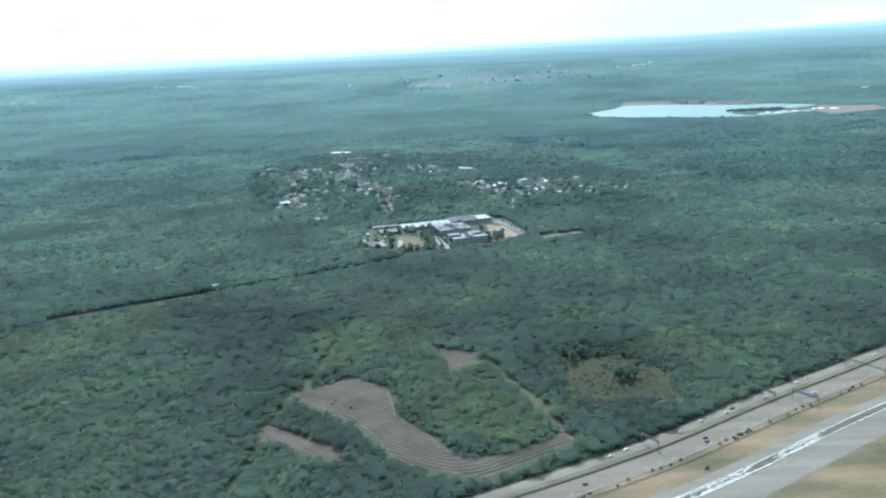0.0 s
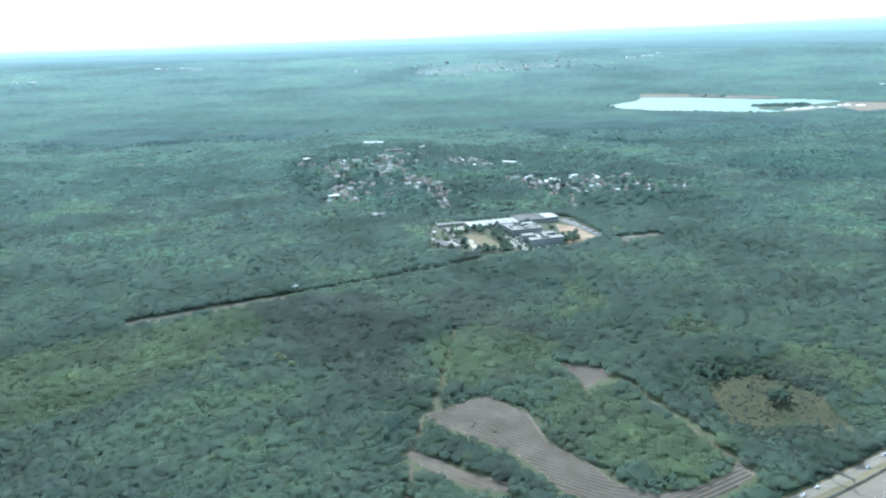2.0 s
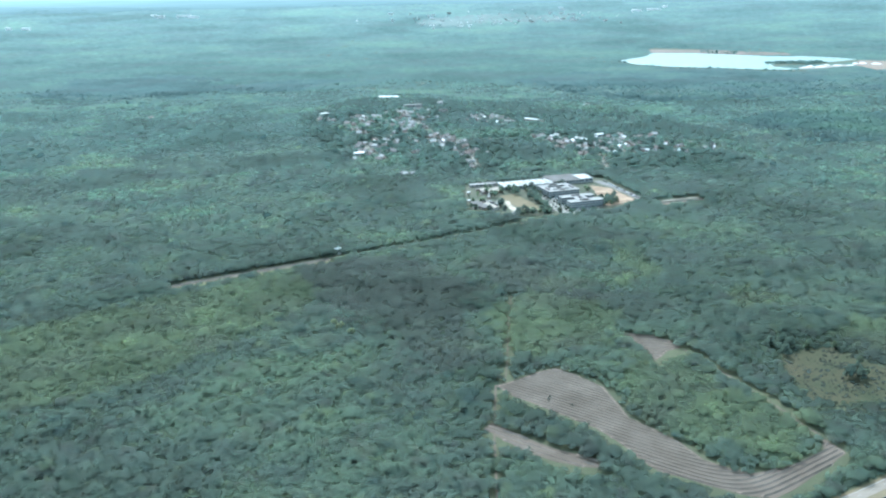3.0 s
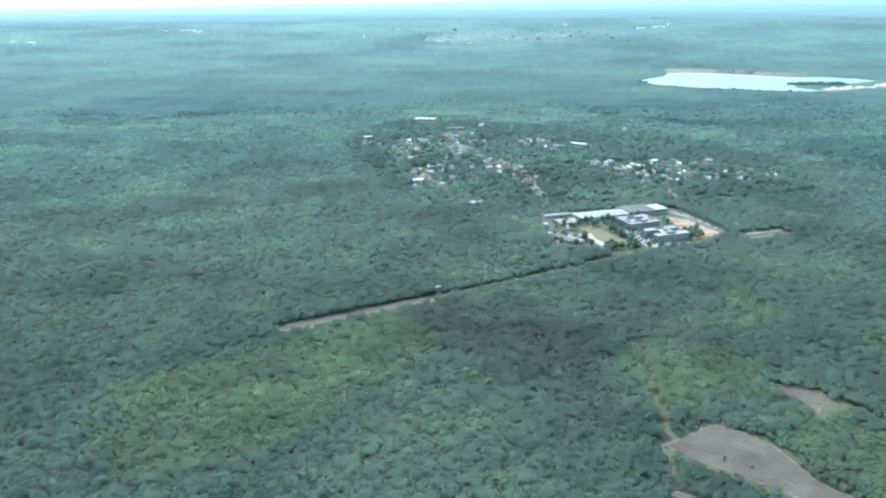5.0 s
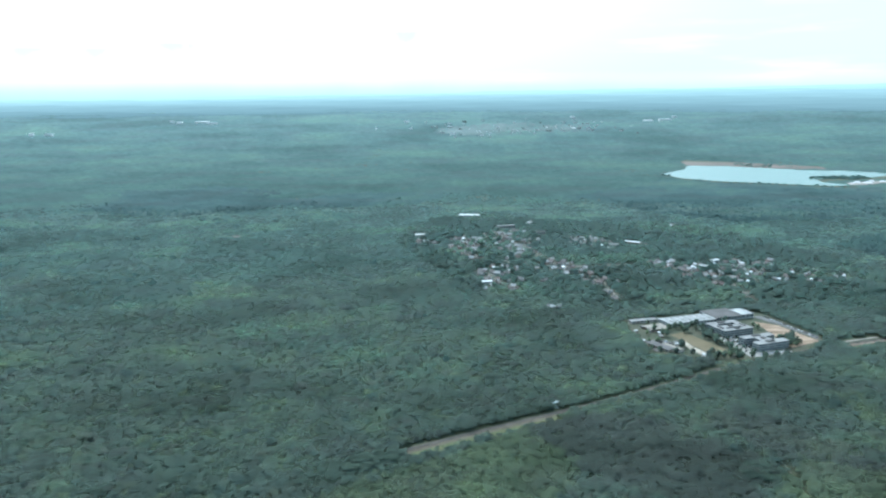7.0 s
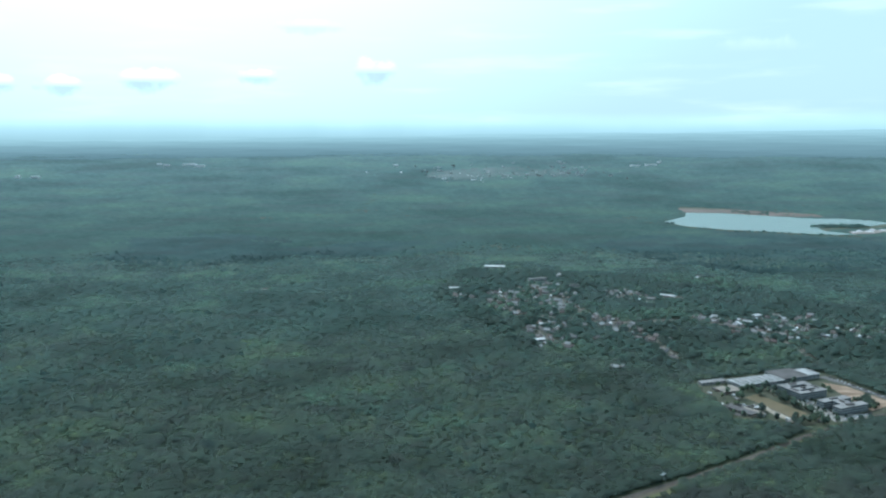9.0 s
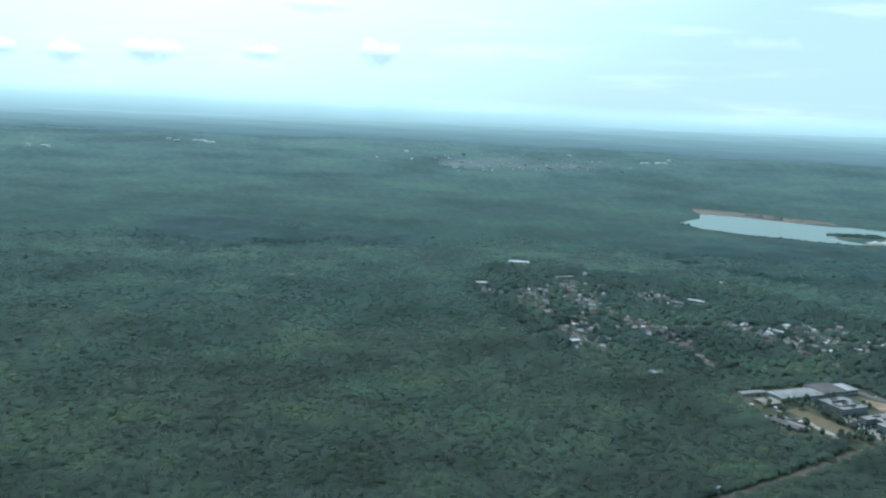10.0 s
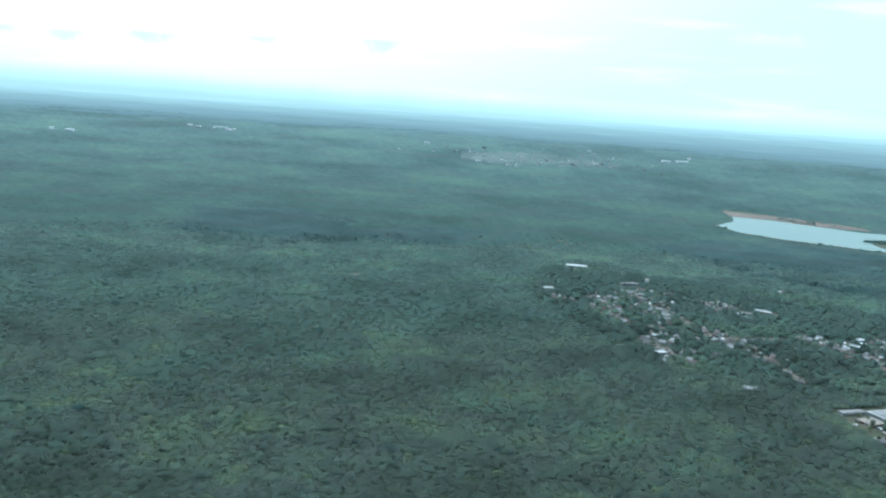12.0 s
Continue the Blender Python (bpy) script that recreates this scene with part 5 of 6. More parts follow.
def office(x, y, turn, wings, storeys, label):
    """Flat-roofed offices: wings with bands of glass, parapets and roof boxes."""
    ob = thing("office_building", label, "office building", "campus offices", (x, y, 0.1), turn)
    for x0, x1, y0, y1 in wings:
        h = storeys * 1.45
        wl = part("wall", box(bmesh.new(), x0, x1, y0, y1, 0, h), OFFICE_WALL, ob)
        rf = part("roof", box(bmesh.new(), x0 - 0.2, x1 + 0.2, y0 - 0.2, y1 + 0.2, h, h + 0.3), PALE_ROOF, ob)
        part("roof_box", box(bmesh.new(), x0 + (x1 - x0) * 0.35, x0 + (x1 - x0) * 0.6, y0 + (y1 - y0) * 0.3, y0 + (y1 - y0) * 0.7, h + 0.3, h + 1.0, 0.05), GREY_ROOF, rf)
        for s in range(storeys):
            z0, z1 = s * 1.45 + 0.5, s * 1.45 + 1.2
            n = max(2, int((x1 - x0) / 1.6)); w = (x1 - x0) / n
            for k in range(n):
                for yy in (y0, y1):
                    part("window", box(bmesh.new(), x0 + w * (k + 0.08), x0 + w * (k + 0.92), yy - 0.04, yy + 0.04, z0, z1), GLASS, wl)
            n = max(2, int((y1 - y0) / 1.6)); w = (y1 - y0) / n
            for k in range(n):
                for xx in (x0, x1):
                    part("window", box(bmesh.new(), xx - 0.04, xx + 0.04, y0 + w * (k + 0.08), y0 + w * (k + 0.92), z0, z1), GLASS, wl)
    return ob


office(*plan((8, 621))[0], 17, [(-11, 11, 6, 10.5), (-11, -6.5, -9, 6), (6.5, 11, -9, 6), (-6.5, 6.5, -2.5, 1.5), (-6.5, 6.5, -9, -5.5)], 3,
       "pale three-storey offices round two courts, blue glass bands")
office(*plan((18.5, 589))[0], 17, [(-11.5, 11.5, 4, 9), (-11.5, 11.5, -8.5, -3), (-4, 4, -3, 4)], 3,
       "pale three-storey office block with bands of bluish glass")


def signal_mast(x, y, turn):
    """White relay cabinet and leaning mast beside the track."""
    ob = thing("signal_mast", "white railway signal mast with a cross arm beside the track", "signal", "", (x, y, 0.06), turn)
    part("mast", box(bmesh.new(), -0.13, 0.13, -0.13, 0.13, 0, 4.4, 0.04), FAR_WHITE, ob)
    part("arm", box(bmesh.new(), -1.8, 1.8, -0.14, 0.14, 3.0, 3.4), FAR_WHITE, ob)
    part("cabinet", box(bmesh.new(), 0.5, 1.5, -0.5, 0.5, 0, 1.5, 0.05), FAR_WHITE, ob)
    return ob


signal_mast(*plan((-143, 489.5))[0], 25)


def roof_lights(x, y, turn, l, w, z, n):
    """Strips of roof glazing laid across a long hall."""
    c, s = math.cos(radians(turn)), math.sin(radians(turn))
    for k in range(n):
        u = -l / 2 + l * (k + 0.5) / n
        ob = thing("roof_light", "grey translucent roof light strip on a white hall", "roof light", "roof lights", (x + u * c, y + u * s, z), turn)
        part("pane", box(bmesh.new(), -0.3, 0.3, -w / 2, w / 2, 0, 0.22, 0.04), PALE_ROOF, ob)
        part("frame", box(bmesh.new(), -0.42, 0.42, -w / 2 - 0.1, w / 2 + 0.1, -0.1, 0.08), STEEL, ob)


roof_lights(*plan((-13, 649.5))[0], 15, 34, 11, 2.95, 7)


def campus_sheds():
    """Small sheds, pavilions and containers between the trees."""
    rng = random.Random(17)
    places = [(rng.uniform(-60, -38), rng.uniform(584, 636)) for _ in range(14)] + [(rng.uniform(-32, 2), rng.uniform(563, 572)) for _ in range(8)]
    places += [(-6 + 14 * t + rng.uniform(-2, 8), 636 - 62 * t) for t in (0.05, 0.2, 0.4, 0.55, 0.7, 0.9)]
    for x, y in places:
        x, y = plan((x, y))[0]
        if any(math.hypot(x - p, y - q) < 1.8 for p, q, c in CITY):
            continue
        hall("shed", x, y, 15 + rng.choice((0, 90)), rng.uniform(1.2, 1.8), rng.uniform(1.8, 3.2), rng.uniform(1.0, 1.5), WALL, rng.choice((PALE_ROOF, WHITE_CONCRETE, GREY_ROOF)),
             "small flat shed between trees and parked cars", "shed", 0.15, 2, "campus sheds")


campus_sheds()
# ---- vehicles ----


def car(x, y, turn, dark=False, label="", group="motorway traffic", z=0.12, big=False):
    k = 0.40
    name = "truck" if big else "car"
    ob = thing(name, label, name, group, (x, y, z), turn)
    paint = DARK_PAINT if dark else CAR_PAINT
    L, W = (2.6, 0.85) if big else (4.3 * k, 1.75 * k)
    bm = bmesh.new()
    box(bm, -L / 2, L / 2, -W / 2, W / 2, 0.12, 0.38 if not big else 0.5, 0.02)
    part("body", bm, paint, ob)
    if big:
        part("cargo_box", box(bmesh.new(), -L / 2, L * 0.22, -W / 2, W / 2, 0.5, 1.2), PAINT, ob)
        part("cab", box(bmesh.new(), L * 0.25, L / 2, -W / 2 + 0.02, W / 2 - 0.02, 0.5, 0.95, 0.04), paint, ob)
    else:
        part("cabin", box(bmesh.new(), -L * 0.36, L * 0.22, -W * 0.46, W * 0.46, 0.38, 0.61, 0.11), GLASS, ob)
        part("roof", box(bmesh.new(), -L * 0.28, L * 0.13, -W * 0.33, W * 0.33, 0.61, 0.635), paint, ob)
    for sx in (-0.3, 0.32):
        for sy in (-1, 1):
            bm = bmesh.new()
            bmesh.ops.create_cone(bm, cap_ends=True, segments=10, radius1=0.14, radius2=0.14, depth=0.09,
                                  matrix=pose(sx * L, sy * (W / 2 - 0.03), 0.14, 90, 0, 0))
            part("wheel", bm, TYRE, ob)
    return ob


def traffic():
    for s, d, dark in ((345, -4.6, 0), (352, -5.3, 0), (375, -3.6, 0), (386, -4.6, 0), (398, -3.5, 0), (402, -4.4, 1), (418, -3.4, 0), (437, -4.2, 0),
                       (443.6, -4.9, 0), (484, -3.4, 0), (328.5, 4.6, 1), (377.5, 4.1, 1), (376, 6.0, 1)):
        x, y, h = along(MOTORWAY, s, d)
        car(x, y, h + (180 if d < 0 else 0), bool(dark), ("dark" if dark else "white") + " car driving on the grey motorway")
    x, y, h = along(MOTORWAY, 433, 5.6)
    car(x, y, h, False, "white box truck on the motorway under a blue sign", big=True)
    rng = random.Random(4)
    for i in range(16):
        t = i / 15
        x, y = plan((50.5 + 13 * t, 658 - 54 * t))[0]
        car(x, y, 20 + rng.uniform(-4, 4), rng.random() < 0.2, "parked pale car on the campus lane", "parked cars", 0.14)
    for i in range(13):
        x, y = plan((8 + 24 * i / 12, 569 + 9.5 * i / 12))[0]
        car(x, y, 105 + rng.uniform(-5, 5), rng.random() < 0.3, "parked pale car before the offices", "parked cars", 0.12)
    for i in range(40):
        t, u = rng.random(), rng.choice((0.5, 1.5, 2.5))
        x, y = plan((-8 + 15 * t + u * 3.1, 640 - 68 * t))[0]
        car(x, y, 15 + rng.uniform(-5, 5), rng.random() < 0.25, "parked pale car between small trees", "parked cars", 0.12)
    for i in range(12):
        x, y = plan((-44 + rng.uniform(-1, 1), 604 - 20 * i / 11))[0]
        car(x, y, 15 + rng.uniform(-6, 6), rng.random() < 0.3, "parked car on the grey parking place", "parked cars", 0.12)


traffic()


def gantry(s, d0, d1, label, sign=True):
    """A sign bridge over one carriageway: two posts, a lattice beam, sign boards."""
    x, y, h = along(MOTORWAY, s, 0)
    ob = thing("sign_gantry", label, "sign gantry", "sign gantries", (x, y, 0.05), h - 90)
    for d in (d0, d1):
        part("post", box(bmesh.new(), d - 0.09, d + 0.09, -0.09, 0.09, 0, 3.3, 0.02), STEEL, ob)
    for z in (2.7, 3.3):
        for yy in (-0.25, 0.25):
            part("chord", box(bmesh.new(), d0, d1, yy - 0.05, yy + 0.05, z, z + 0.1), STEEL, ob)
    n = 8
    for k in range(n + 1):
        u = d0 + (d1 - d0) * k / n
        part("brace", box(bmesh.new(), u - 0.04, u + 0.04, -0.25, 0.25, 2.7, 3.4), STEEL, ob)
    if sign:
        part("sign_board", box(bmesh.new(), d0 + (d1 - d0) * 0.15, d0 + (d1 - d0) * 0.85, -0.42, -0.32, 2.55, 3.4), SIGN_BLUE, ob, "blue direction board")
    return ob


gantry(360, -6.6, 0.9, "steel sign gantry over the pale carriageway", False)
gantry(418, -6.8, 1.0, "steel sign gantry over the pale carriageway", False)
gantry(426, 2.0, 12.0, "steel sign gantry with a blue board")
gantry(466, -7.0, 11.5, "long steel sign gantry spanning both carriageways", False)

# ---- single trees and bushes ----


def tree_model(name, label, height, seed, mat, category="tree", group="", squat=False, wide=1.0):
    rng = np.random.default_rng(seed)
    ob = thing(name, label, category, group)
    bm = bmesh.new()
    r, top = height * 0.035, height * (0.3 if squat else 0.62)
    prev = None
    for k in range(6):
        z, rr = top * k / 5, r * (1 - 0.13 * k)
        ring = [bm.verts.new((rr * math.cos(a) + 0.03 * k * math.sin(k), rr * math.sin(a), z - 0.05)) for a in np.linspace(0, 2 * math.pi, 7)[:-1]]
        if prev:
            for i in range(6):
                bm.faces.new((prev[i], prev[(i + 1) % 6], ring[(i + 1) % 6], ring[i]))
        prev = ring
    for a in rng.uniform(0, 6.28, 5):
        z = top * rng.uniform(0.5, 0.95)
        e = Vector((math.cos(a), math.sin(a), 0.9)) * height * 0.26
        p = Vector((0, 0, z)); n = Vector((-math.sin(a), math.cos(a), 0)) * r * 0.4
        q = [bm.verts.new(v) for v in (p - n, p + n, p + e)]
        u = bm.verts.new(p + Vector((0, 0, r)))
        bm.faces.new(q); bm.faces.new((q[0], q[2], u)); bm.faces.new((q[1], q[2], u))
    part("trunk", bm, BARK, ob)
    n = 34
    a, z = rng.uniform(0, 6.28, n), rng.uniform(0.3, 1.0, n)
    reach = np.sin(np.clip((z - 0.18) / 0.85, 0, 1) * math.pi) ** 0.6 * height * 0.36 * wide
    d = reach * np.sqrt(rng.uniform(0.15, 1, n))
    if squat:
        z = rng.uniform(0.08, 0.8, n)
        d = height * 0.85 * np.sqrt(rng.uniform(0.02, 1, n)) * (1.05 - z)
    c = np.stack([d * np.cos(a), d * np.sin(a), z * height], 1)
    v, f = clumps(c, height * rng.uniform(0.085, 0.16, n), 0.85, rng)
    soft = v - np.array([0, 0, height * (0.2 if squat else 0.5)])
    soft = soft / np.linalg.norm(soft, axis=1, keepdims=True) * 0.7 + (0, 0, 1.0)
    crown = big_mesh("crown", v, f, mat, True, soft / np.linalg.norm(soft, axis=1, keepdims=True))
    crown.parent = ob
    return ob


def single_trees():
    rng = random.Random(21)
    YELLOW_LEAF = foliage("yellow_blossom", (0.12, 0.14, 0.06), (0.145, 0.16, 0.07), (0.175, 0.185, 0.08))
    models = [tree_model("tree", "round green broadleaf tree with an uneven crown", 4.6, 1, WOOD_LEAF, group="single trees"),
              tree_model("tree", "tall green tree with an uneven crown", 4.8, 2, WOOD_LEAF, group="single trees"),
              tree_model("tree", "light green young tree with an open crown", 3.2, 3, YOUNG_LEAF, group="single trees"),
              tree_model("bush", "low dull green bush on dry grass", 0.95, 4, WOOD_LEAF, "bush", "verge bushes", True),
              tree_model("tree", "small clipped green tree between paved rows", 1.7, 6, WOOD_LEAF, group="campus trees"),
              tree_model("tree", "tall round village tree with dense dark leaves", 5.8, 7, MID_LEAF, group="village trees", wide=1.3),
              tree_model("tree", "slender yellow-green tree standing out of young wood", 3.8, 9, YELLOW_LEAF, group="single trees"),
              tree_model("tree", "broad village tree with light green leaves", 5.4, 12, MID_LEAF, group="village trees", wide=1.35)]
    spots = [(0, *p) for p in plan((72, 318), (75, 319), (70, 316), (52, 346), (58, 349), (-80, 296))]
    spots += [(0, *p) for p in plan((74, 314), (55, 338), (60, 345))]
    spots += [(1, *p) for p in plan((-12, 606), (-10, 614), (-40, 615), (-34, 628), (-38, 588), (-30, 560), (-18, 565), (-8, 562), (12, 642), (15, 646), (40, 600), (46, 606))]
    for i in range(12):
        t = i / 11
        spots += [(4, *plan((-8.5 + 9 * t, 637 - 62 * t))[0]), (4, *plan((-2.5 + 10 * t, 632 - 54 * t))[0]), (2 if i % 3 else 0, *plan((-15 + 10 * t, 634 - 62 * t))[0])]
    for i in range(10):
        spots.append((rng.choice((0, 1)), *plan((-56 + 80 * i / 9 + rng.uniform(-2, 2), 578 - 16 * min(1, i / 5) + rng.uniform(-2, 2)))[0]))
    for s, d in ((350, 9.2), (352, 9.6), (361, 9.4), (378, 9.5), (384, 9.6), (388, 9.9), (391, 10.0), (402.5, 9.8),
                 (412, 10.2), (424, 10.4), (441, 10.9), (446, 10.8), (453, 10.5), (340, 9.4)):
        x, y, h = along(MOTORWAY, s + rng.uniform(-0.5, 0.5), d)
        spots.append((3, x, y))
    for s, d in ((362.5, 17.5), (363.5, 17.3)):
        x, y, h = along(MOTORWAY, s, d if d < 19 else 18.5)
        spots.append((3, x, y))
    spots += [(3, *p) for p in plan((-48, 306), (-40, 301), (-47, 308))]
    for i in range(9):
        a, r = rng.uniform(0, 6.28), rng.uniform(0.2, 1.0)
        spots.append((rng.choice((3, 3, 3, 2)), *plan((72 + 21 * r * math.cos(a), 316 + 30 * r * math.sin(a)))[0]))
    for i in range(46):
        spots.append((rng.choice((0, 2, 2, 1)), *plan(rng.choice((
            (rng.uniform(-60, -36), rng.uniform(585, 655)), (rng.uniform(-34, -6), rng.uniform(562, 572)), (rng.uniform(-16, -2), rng.uniform(575, 640)),
            (rng.uniform(-34, -18), rng.uniform(622, 634)), (rng.uniform(34, 46), rng.uniform(585, 600)))))[0]))
    for i in range(60):
        t, u = rng.random(), rng.choice((0, 0, 1, 2, 3))
        spots.append((4, *plan(((-9 + 15 * t + u * 3.1 + rng.uniform(-0.4, 0.4), 641 - 70 * t + rng.uniform(-1, 1))))[0]))
    for i in range(24):
        spots.append((rng.choice((4, 2)), *plan((rng.choice((rng.uniform(-60, -37), rng.uniform(30, 36))), rng.uniform(584, 640)))[0]))
    lots = [p for c in CLUSTERS for p in c]
    for i in range(90):
        x, y = rng.choice(lots)
        x, y = x + rng.gauss(0, 11), y + rng.gauss(0, 11)
        if all(math.hypot(x - p, y - q) > c * 0.8 + 1.4 for p, q, c in CITY):
            spots.append((rng.choice((5, 5, 7)), x, y))
    spots += [(6, *p) for p in plan((-134.5, 380), (-132, 375), (-131, 376.5), (-126, 369))]
    used = set()
    for k, x, y in spots:
        m = pose(x, y, 0.05 + float(knoll(x, y)), 0, 0, rng.uniform(0, 360))
        if k not in used:
            used.add(k)
            models[k].matrix_basis = m
        else:
            copy_thing(models[k], m)


single_trees()

# ---- far town ----


def far_town():
    rng = random.Random(31)
    def far_block(x, y, w, l, h, mat, label, turn, base=7.4):
        ob = thing("far_building", label, "building", "distant town", (x, y, float(land(x, y)) + base), turn)
        part("wall", box(bmesh.new(), -l / 2, l / 2, -w / 2, w / 2, -base, h), mat, ob)
        part("roof", box(bmesh.new(), -l / 2 - 0.4, l / 2 + 0.4, -w / 2 - 0.4, w / 2 + 0.4, h, h + 0.8, 0.3), mat, ob)
    quarters = ((50, 2570, 50, 30, 16), (110, 2640, 80, 45, 24), (330, 2660, 60, 40, 20), (-60, 2760, 70, 60, 12), (220, 2850, 170, 70, 22), (430, 2640, 70, 60, 10))
    for cx, cy, sx, sy, count in quarters:
        for i in range(count):
            x, y = cx + rng.gauss(0, sx), cy + rng.gauss(0, sy)
            far_block(x, y, rng.uniform(3, 6), rng.choice((3, 4, 5, 6, 14)), rng.uniform(0.0, 0.8), rng.choice((FAR_WHITE, WHITE_CONCRETE, WHITE_CONCRETE, PALE_ROOF)),
                      "small pale building of a hazy distant town", rng.uniform(-10, 10))
    for x, y, l in ((-850, 2925, 34), (-890, 2960, 46), (-1240, 2540, 22), (-1290, 2540, 12), (-180, 2935, 16), (-960, 2930, 20), (-990, 2950, 14), (420, 3015, 14), (770, 2940, 12), (-50, 4200, 26), (640, 2820, 30), (700, 2830, 40)):
        far_block(x, y, 12, l, 2, FAR_WHITE, "long white-roofed distant hall", rng.uniform(-4, 4))
    far_block(955, 1826, 6, 14, 0.6, FAR_WHITE, "white hall in a far clearing beyond the lake", 5, 3.2)


far_town()
undergrowth()
plant_woods()
village_trees()
railside_trees()


def tufts(name, poly, count, size, mat, label, seed, z=0.05):
    """Rough grass and low scrub strewn over a piece of ground."""
    rng = np.random.default_rng(seed)
    p = np.array(poly)
    x, y = rng.uniform(p[:, 0].min(), p[:, 0].max(), count), rng.uniform(p[:, 1].min(), p[:, 1].max(), count)
    w = wobble(x, y, 3.5, seed) + rng.uniform(-0.6, 0.6, count)
    ok = inside(x, y, poly) & (w > -0.25)
    x, y = x[ok], y[ok]
    r = size * rng.uniform(0.5, 1.5, len(x))
    v, f, soft = leafage(np.stack([x, y, np.full(len(x), z)], 1), r, 0.5, 9, rng, 0.5)
    tagged(big_mesh(name, v, f, mat, True, soft), label, "grass" if size < 2 else "woodland", kind="stuff")


def edge_bushes(name, line, d0, d1, s0, s1, size, gaps, mat, label, seed):
    """Patches of rough scrub along a line, thicker in places. gaps: how much of it stays open."""
    rng = np.random.default_rng(seed)
    pts = []
    for s in np.arange(s0, s1, 0.55):
        if wobble(np.array([s]), np.array([seed * 7.0]), 5.0)[0] + rng.uniform(-0.5, 0.5) > gaps:
            x, y, h = along(line, s, rng.uniform(d0, d1))
            pts.append((x, y, 0.1))
    pts = np.array(pts)
    v, f, soft = leafage(pts, size * rng.uniform(0.5, 1.5, len(pts)), 0.8, 14, rng, 0.5)
    tagged(big_mesh(name, v, f, mat, True, soft), label, "scrub", kind="stuff")


MEADOW_RIM = dense(MEADOW_A + MEADOW_A[:1], 2.0)
edge_bushes("roadside_scrub", MOTORWAY, 8.8, 10.6, 300, 520, 0.45, 0.34, BROWN_LEAF, "dull green scrub in patches along the motorway", 3)
edge_bushes("wood_edge", MOTORWAY, -9.6, -7.9, 230, 600, 0.8, -0.4, WOOD_LEAF, "green bushes at the wood's edge along the motorway", 4)
edge_bushes("meadow_rim", MEADOW_RIM, -3.0, 1.0, 0, 152, 0.8, 0.0, WOOD_LEAF, "green bushes round the edge of the meadow", 12)
edge_bushes("meadow_rim", MEADOW_RIM, -2.0, 2.0, 60, 150, 0.7, -0.1, YOUNG_LEAF, "light green bushes at the edge of the meadow", 13)
tufts("meadow_scrub", MEADOW_A, 900, 0.36, BROWN_LEAF, "rough brown-green grass and low scrub of the meadow", 5)
tufts("meadow_scrub", MEADOW_B, 300, 0.9, YOUNG_LEAF, "yellowish scrub in a small clearing", 6, 0.8)
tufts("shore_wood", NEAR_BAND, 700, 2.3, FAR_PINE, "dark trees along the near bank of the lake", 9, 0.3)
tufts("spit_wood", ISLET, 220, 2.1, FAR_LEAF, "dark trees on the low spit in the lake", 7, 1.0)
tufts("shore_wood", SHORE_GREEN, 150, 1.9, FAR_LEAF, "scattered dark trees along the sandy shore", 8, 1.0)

NEAR_SHORE = [(x, y - 30) for x, y in LAKE]
CUT = (LAKE, NEAR_SHORE, SHORE, SAND_PIT, GRAVEL)
far = sheet("far_woods", FAR_LEAF, 1000.0, 3640.0, -58, 58, 210, 580, lift=2.2, rough=3.0, power=1.5, holes=CUT, second=(FAR_PINE, (DARK_PINES, CLOUD_SHADE, PINES_D)))
tagged(far, "endless green woodland canopy with haze in its colour, darker pine stands and a painted cloud shade", "woodland", kind="stuff")

TOWN = [(-90, 2580), (40, 2530), (180, 2590), (320, 2570), (400, 2640), (420, 2760), (300, 2800), (240, 2900), (60, 2880), (-20, 2800), (-110, 2760)]
town = sheet("town_ground", surface("town_gardens", (0.058, 0.084, 0.070), (0.088, 0.110, 0.100), 0.012, 1.0, 0.1, gloss=0.04), 2300.0, 3000.0, -20, 30, 60, 200, lift=3.2, rough=3.0, only=(TOWN,))
tagged(town, "hazy pale gardens and yards of a distant town", "ground", kind="structure")
CLEARING = plan((-375, 1990), (-340, 2120), (-330, 2300), (-300, 2550), (-262, 2540), (-262, 2300), (-285, 2100), (-310, 1985))
far_meadow = sheet("far_meadow", surface("far_meadow_grass", (0.062, 0.098, 0.066), (0.074, 0.112, 0.076), 0.01, 1.0, 0.1, gloss=0.02), 1700.0, 2500.0, -30, 10, 90, 200, lift=3.1, rough=1.0, only=(CLEARING,))
tagged(far_meadow, "pale green clearing deep in the far woods", "meadow", kind="structure")


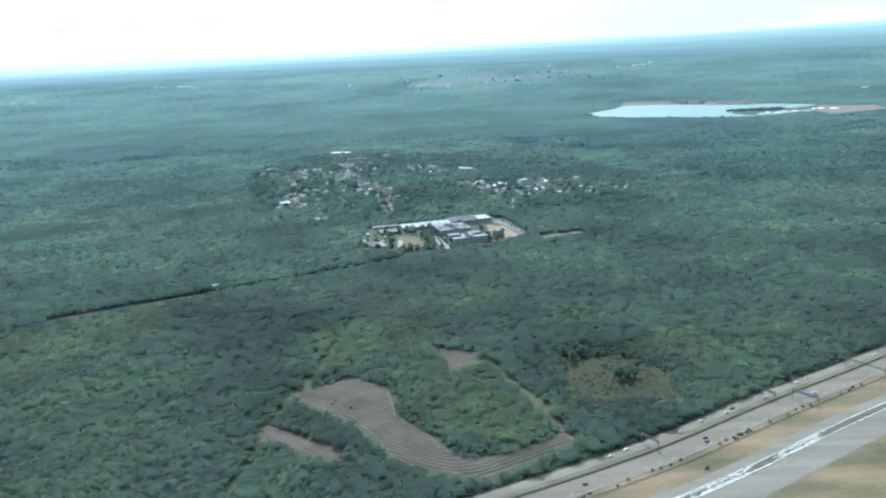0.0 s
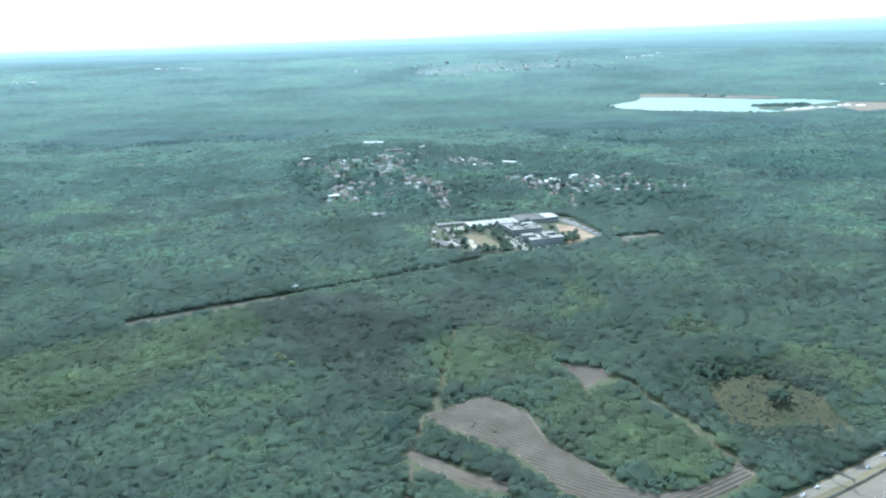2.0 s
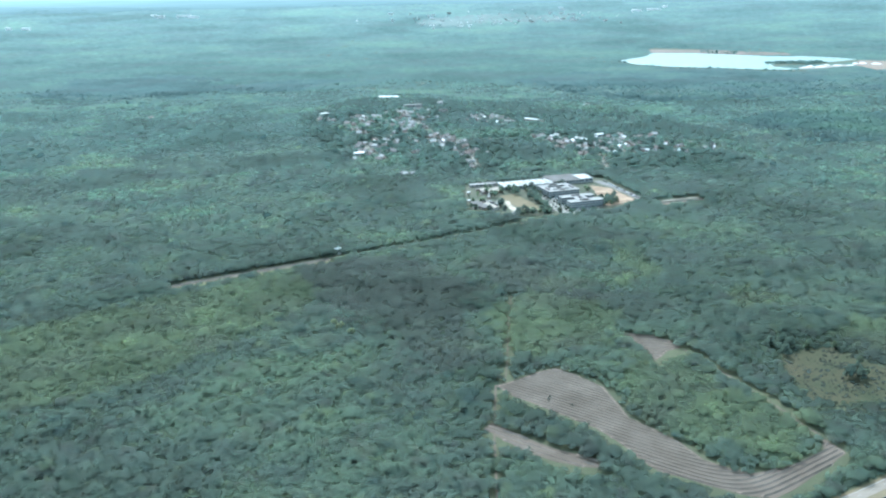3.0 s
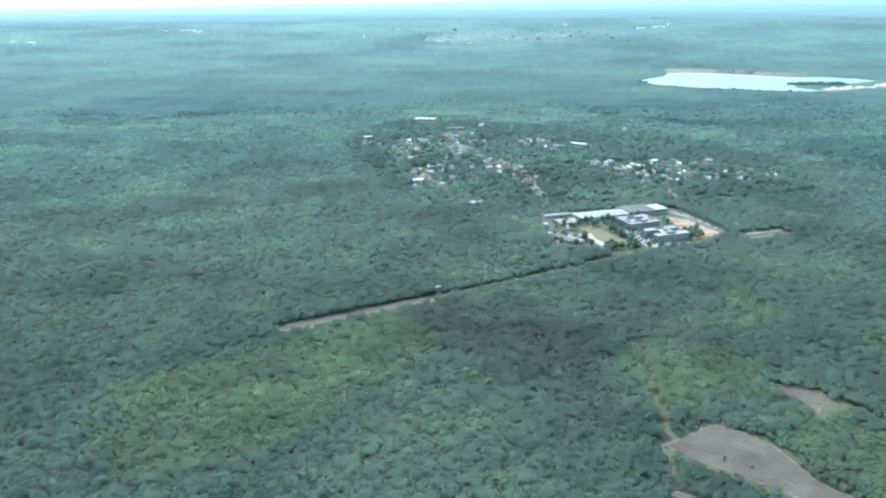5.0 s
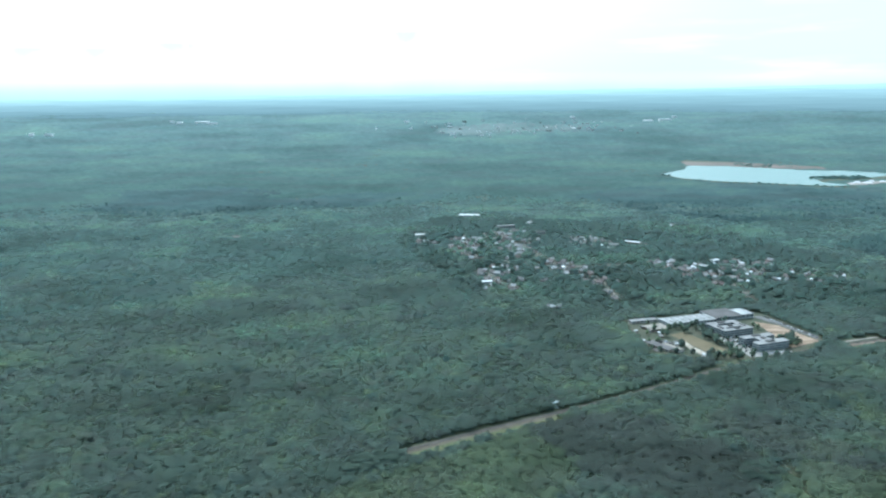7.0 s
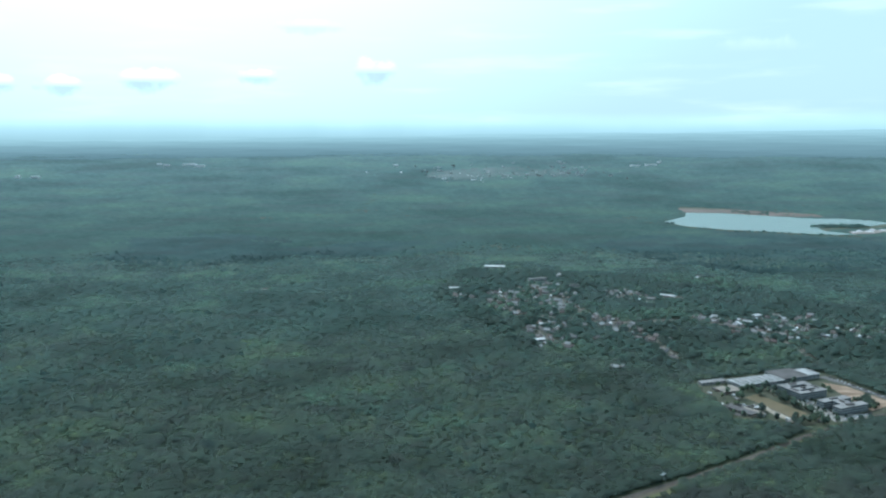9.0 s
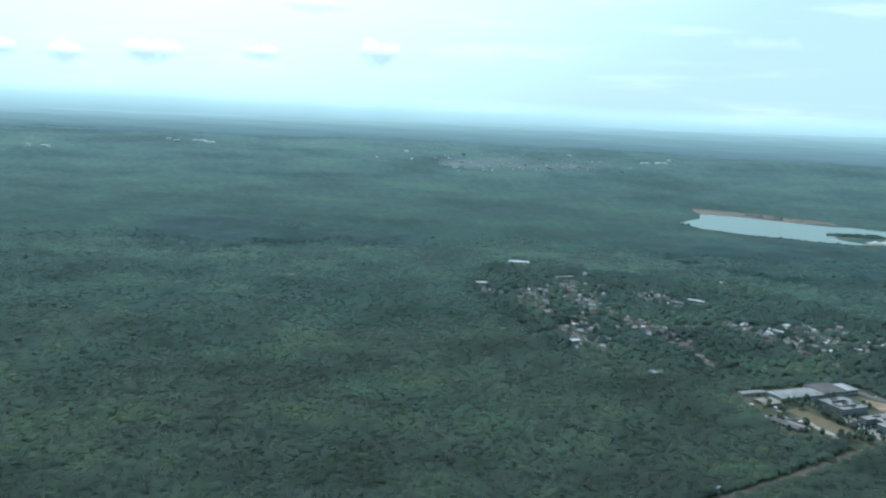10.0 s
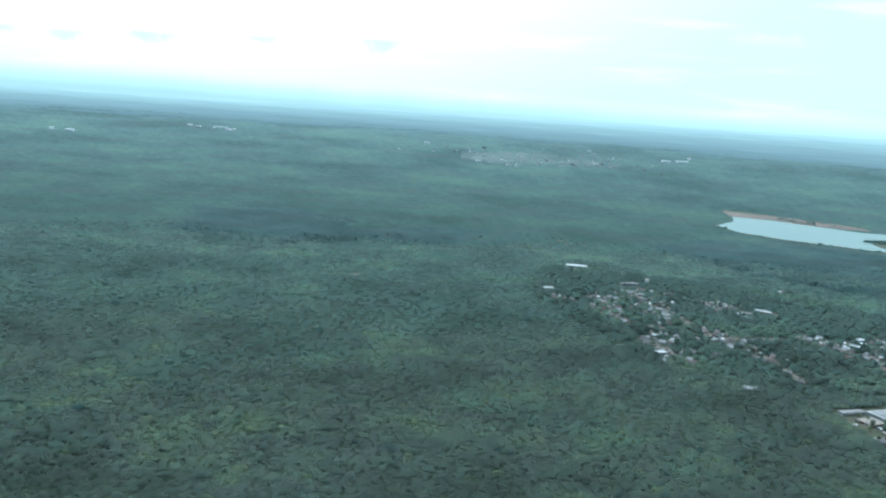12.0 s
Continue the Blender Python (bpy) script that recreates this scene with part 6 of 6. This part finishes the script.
def sand_heap(x, y, r, h, seed):
    """A heap of washed gravel with an uneven foot."""
    rng = np.random.default_rng(seed)
    bm = bmesh.new()
    top = bm.verts.new((0, 0, h))
    rings = []
    for q, z in ((0.35, 0.72), (0.7, 0.34), (1.0, -0.2)):
        rings.append([bm.verts.new((r * q * rng.uniform(0.85, 1.15) * math.cos(a), r * q * rng.uniform(0.85, 1.15) * math.sin(a), h * z)) for a in np.linspace(0, 6.283, 15)[:-1]])
    for i in range(14):
        j = (i + 1) % 14
        bm.faces.new((top, rings[0][i], rings[0][j]))
        for a, b in zip(rings, rings[1:]):
            bm.faces.new((a[i], b[i], b[j], a[j]))
    ob = part("gravel_mound", bm, WHITE_CONCRETE)
    ob.location = (x, y, float(land(x, y)) + 0.3)
    return tagged(ob, "pale heap of washed gravel beside the lake", "heap", "gravel heaps")


for n, (x, y) in enumerate(plan((606, 1523), (622, 1532), (640, 1528), (663, 1556), (680, 1548), (725, 1570), (742, 1575), (760, 1560), (700, 1540))):
    sand_heap(x, y, 5 + 2.2 * (n * 7 % 5) / 2, 1.4 + 0.5 * (n * 3 % 4), n)


# ---- distance ----


def ridge(r, top, rise, colour, seed):
    """A plain far backdrop: a line of hills with haze put in as a glowing colour."""
    m, nt = material("glowing_haze")
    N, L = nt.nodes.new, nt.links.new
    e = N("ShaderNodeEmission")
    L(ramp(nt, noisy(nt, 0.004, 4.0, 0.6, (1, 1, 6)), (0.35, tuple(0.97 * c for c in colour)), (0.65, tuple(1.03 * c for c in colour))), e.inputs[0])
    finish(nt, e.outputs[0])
    a = np.linspace(radians(-64), radians(64), 240)
    h = top + rise * (14 + 20 * np.clip((a + 0.3) / 0.4, 0, 1) + 22 * np.clip((a - 0.1) / 0.4, 0, 1)) + 3.0 * np.sin(a * 17 + seed) + 2.0 * np.sin(a * 41 + 2 * seed) + 1.2 * np.sin(a * 97 + seed)
    x, y = -190 + r * np.sin(a), 50 + r * np.cos(a)
    n = len(a)
    v = np.concatenate([np.stack([x, y, np.full(n, 20.0)], 1), np.stack([x, y, h], 1)])
    i = np.arange(n - 1)
    q = np.stack([i, i + 1, i + 1 + n, i + n], 1)
    return tagged(big_mesh("backdrop", v, q, m, smooth=True), "pale blue backdrop of hills with haze as a glowing colour", "hills", kind="structure")


# Each line further back glows paler, to imitate thickening haze.
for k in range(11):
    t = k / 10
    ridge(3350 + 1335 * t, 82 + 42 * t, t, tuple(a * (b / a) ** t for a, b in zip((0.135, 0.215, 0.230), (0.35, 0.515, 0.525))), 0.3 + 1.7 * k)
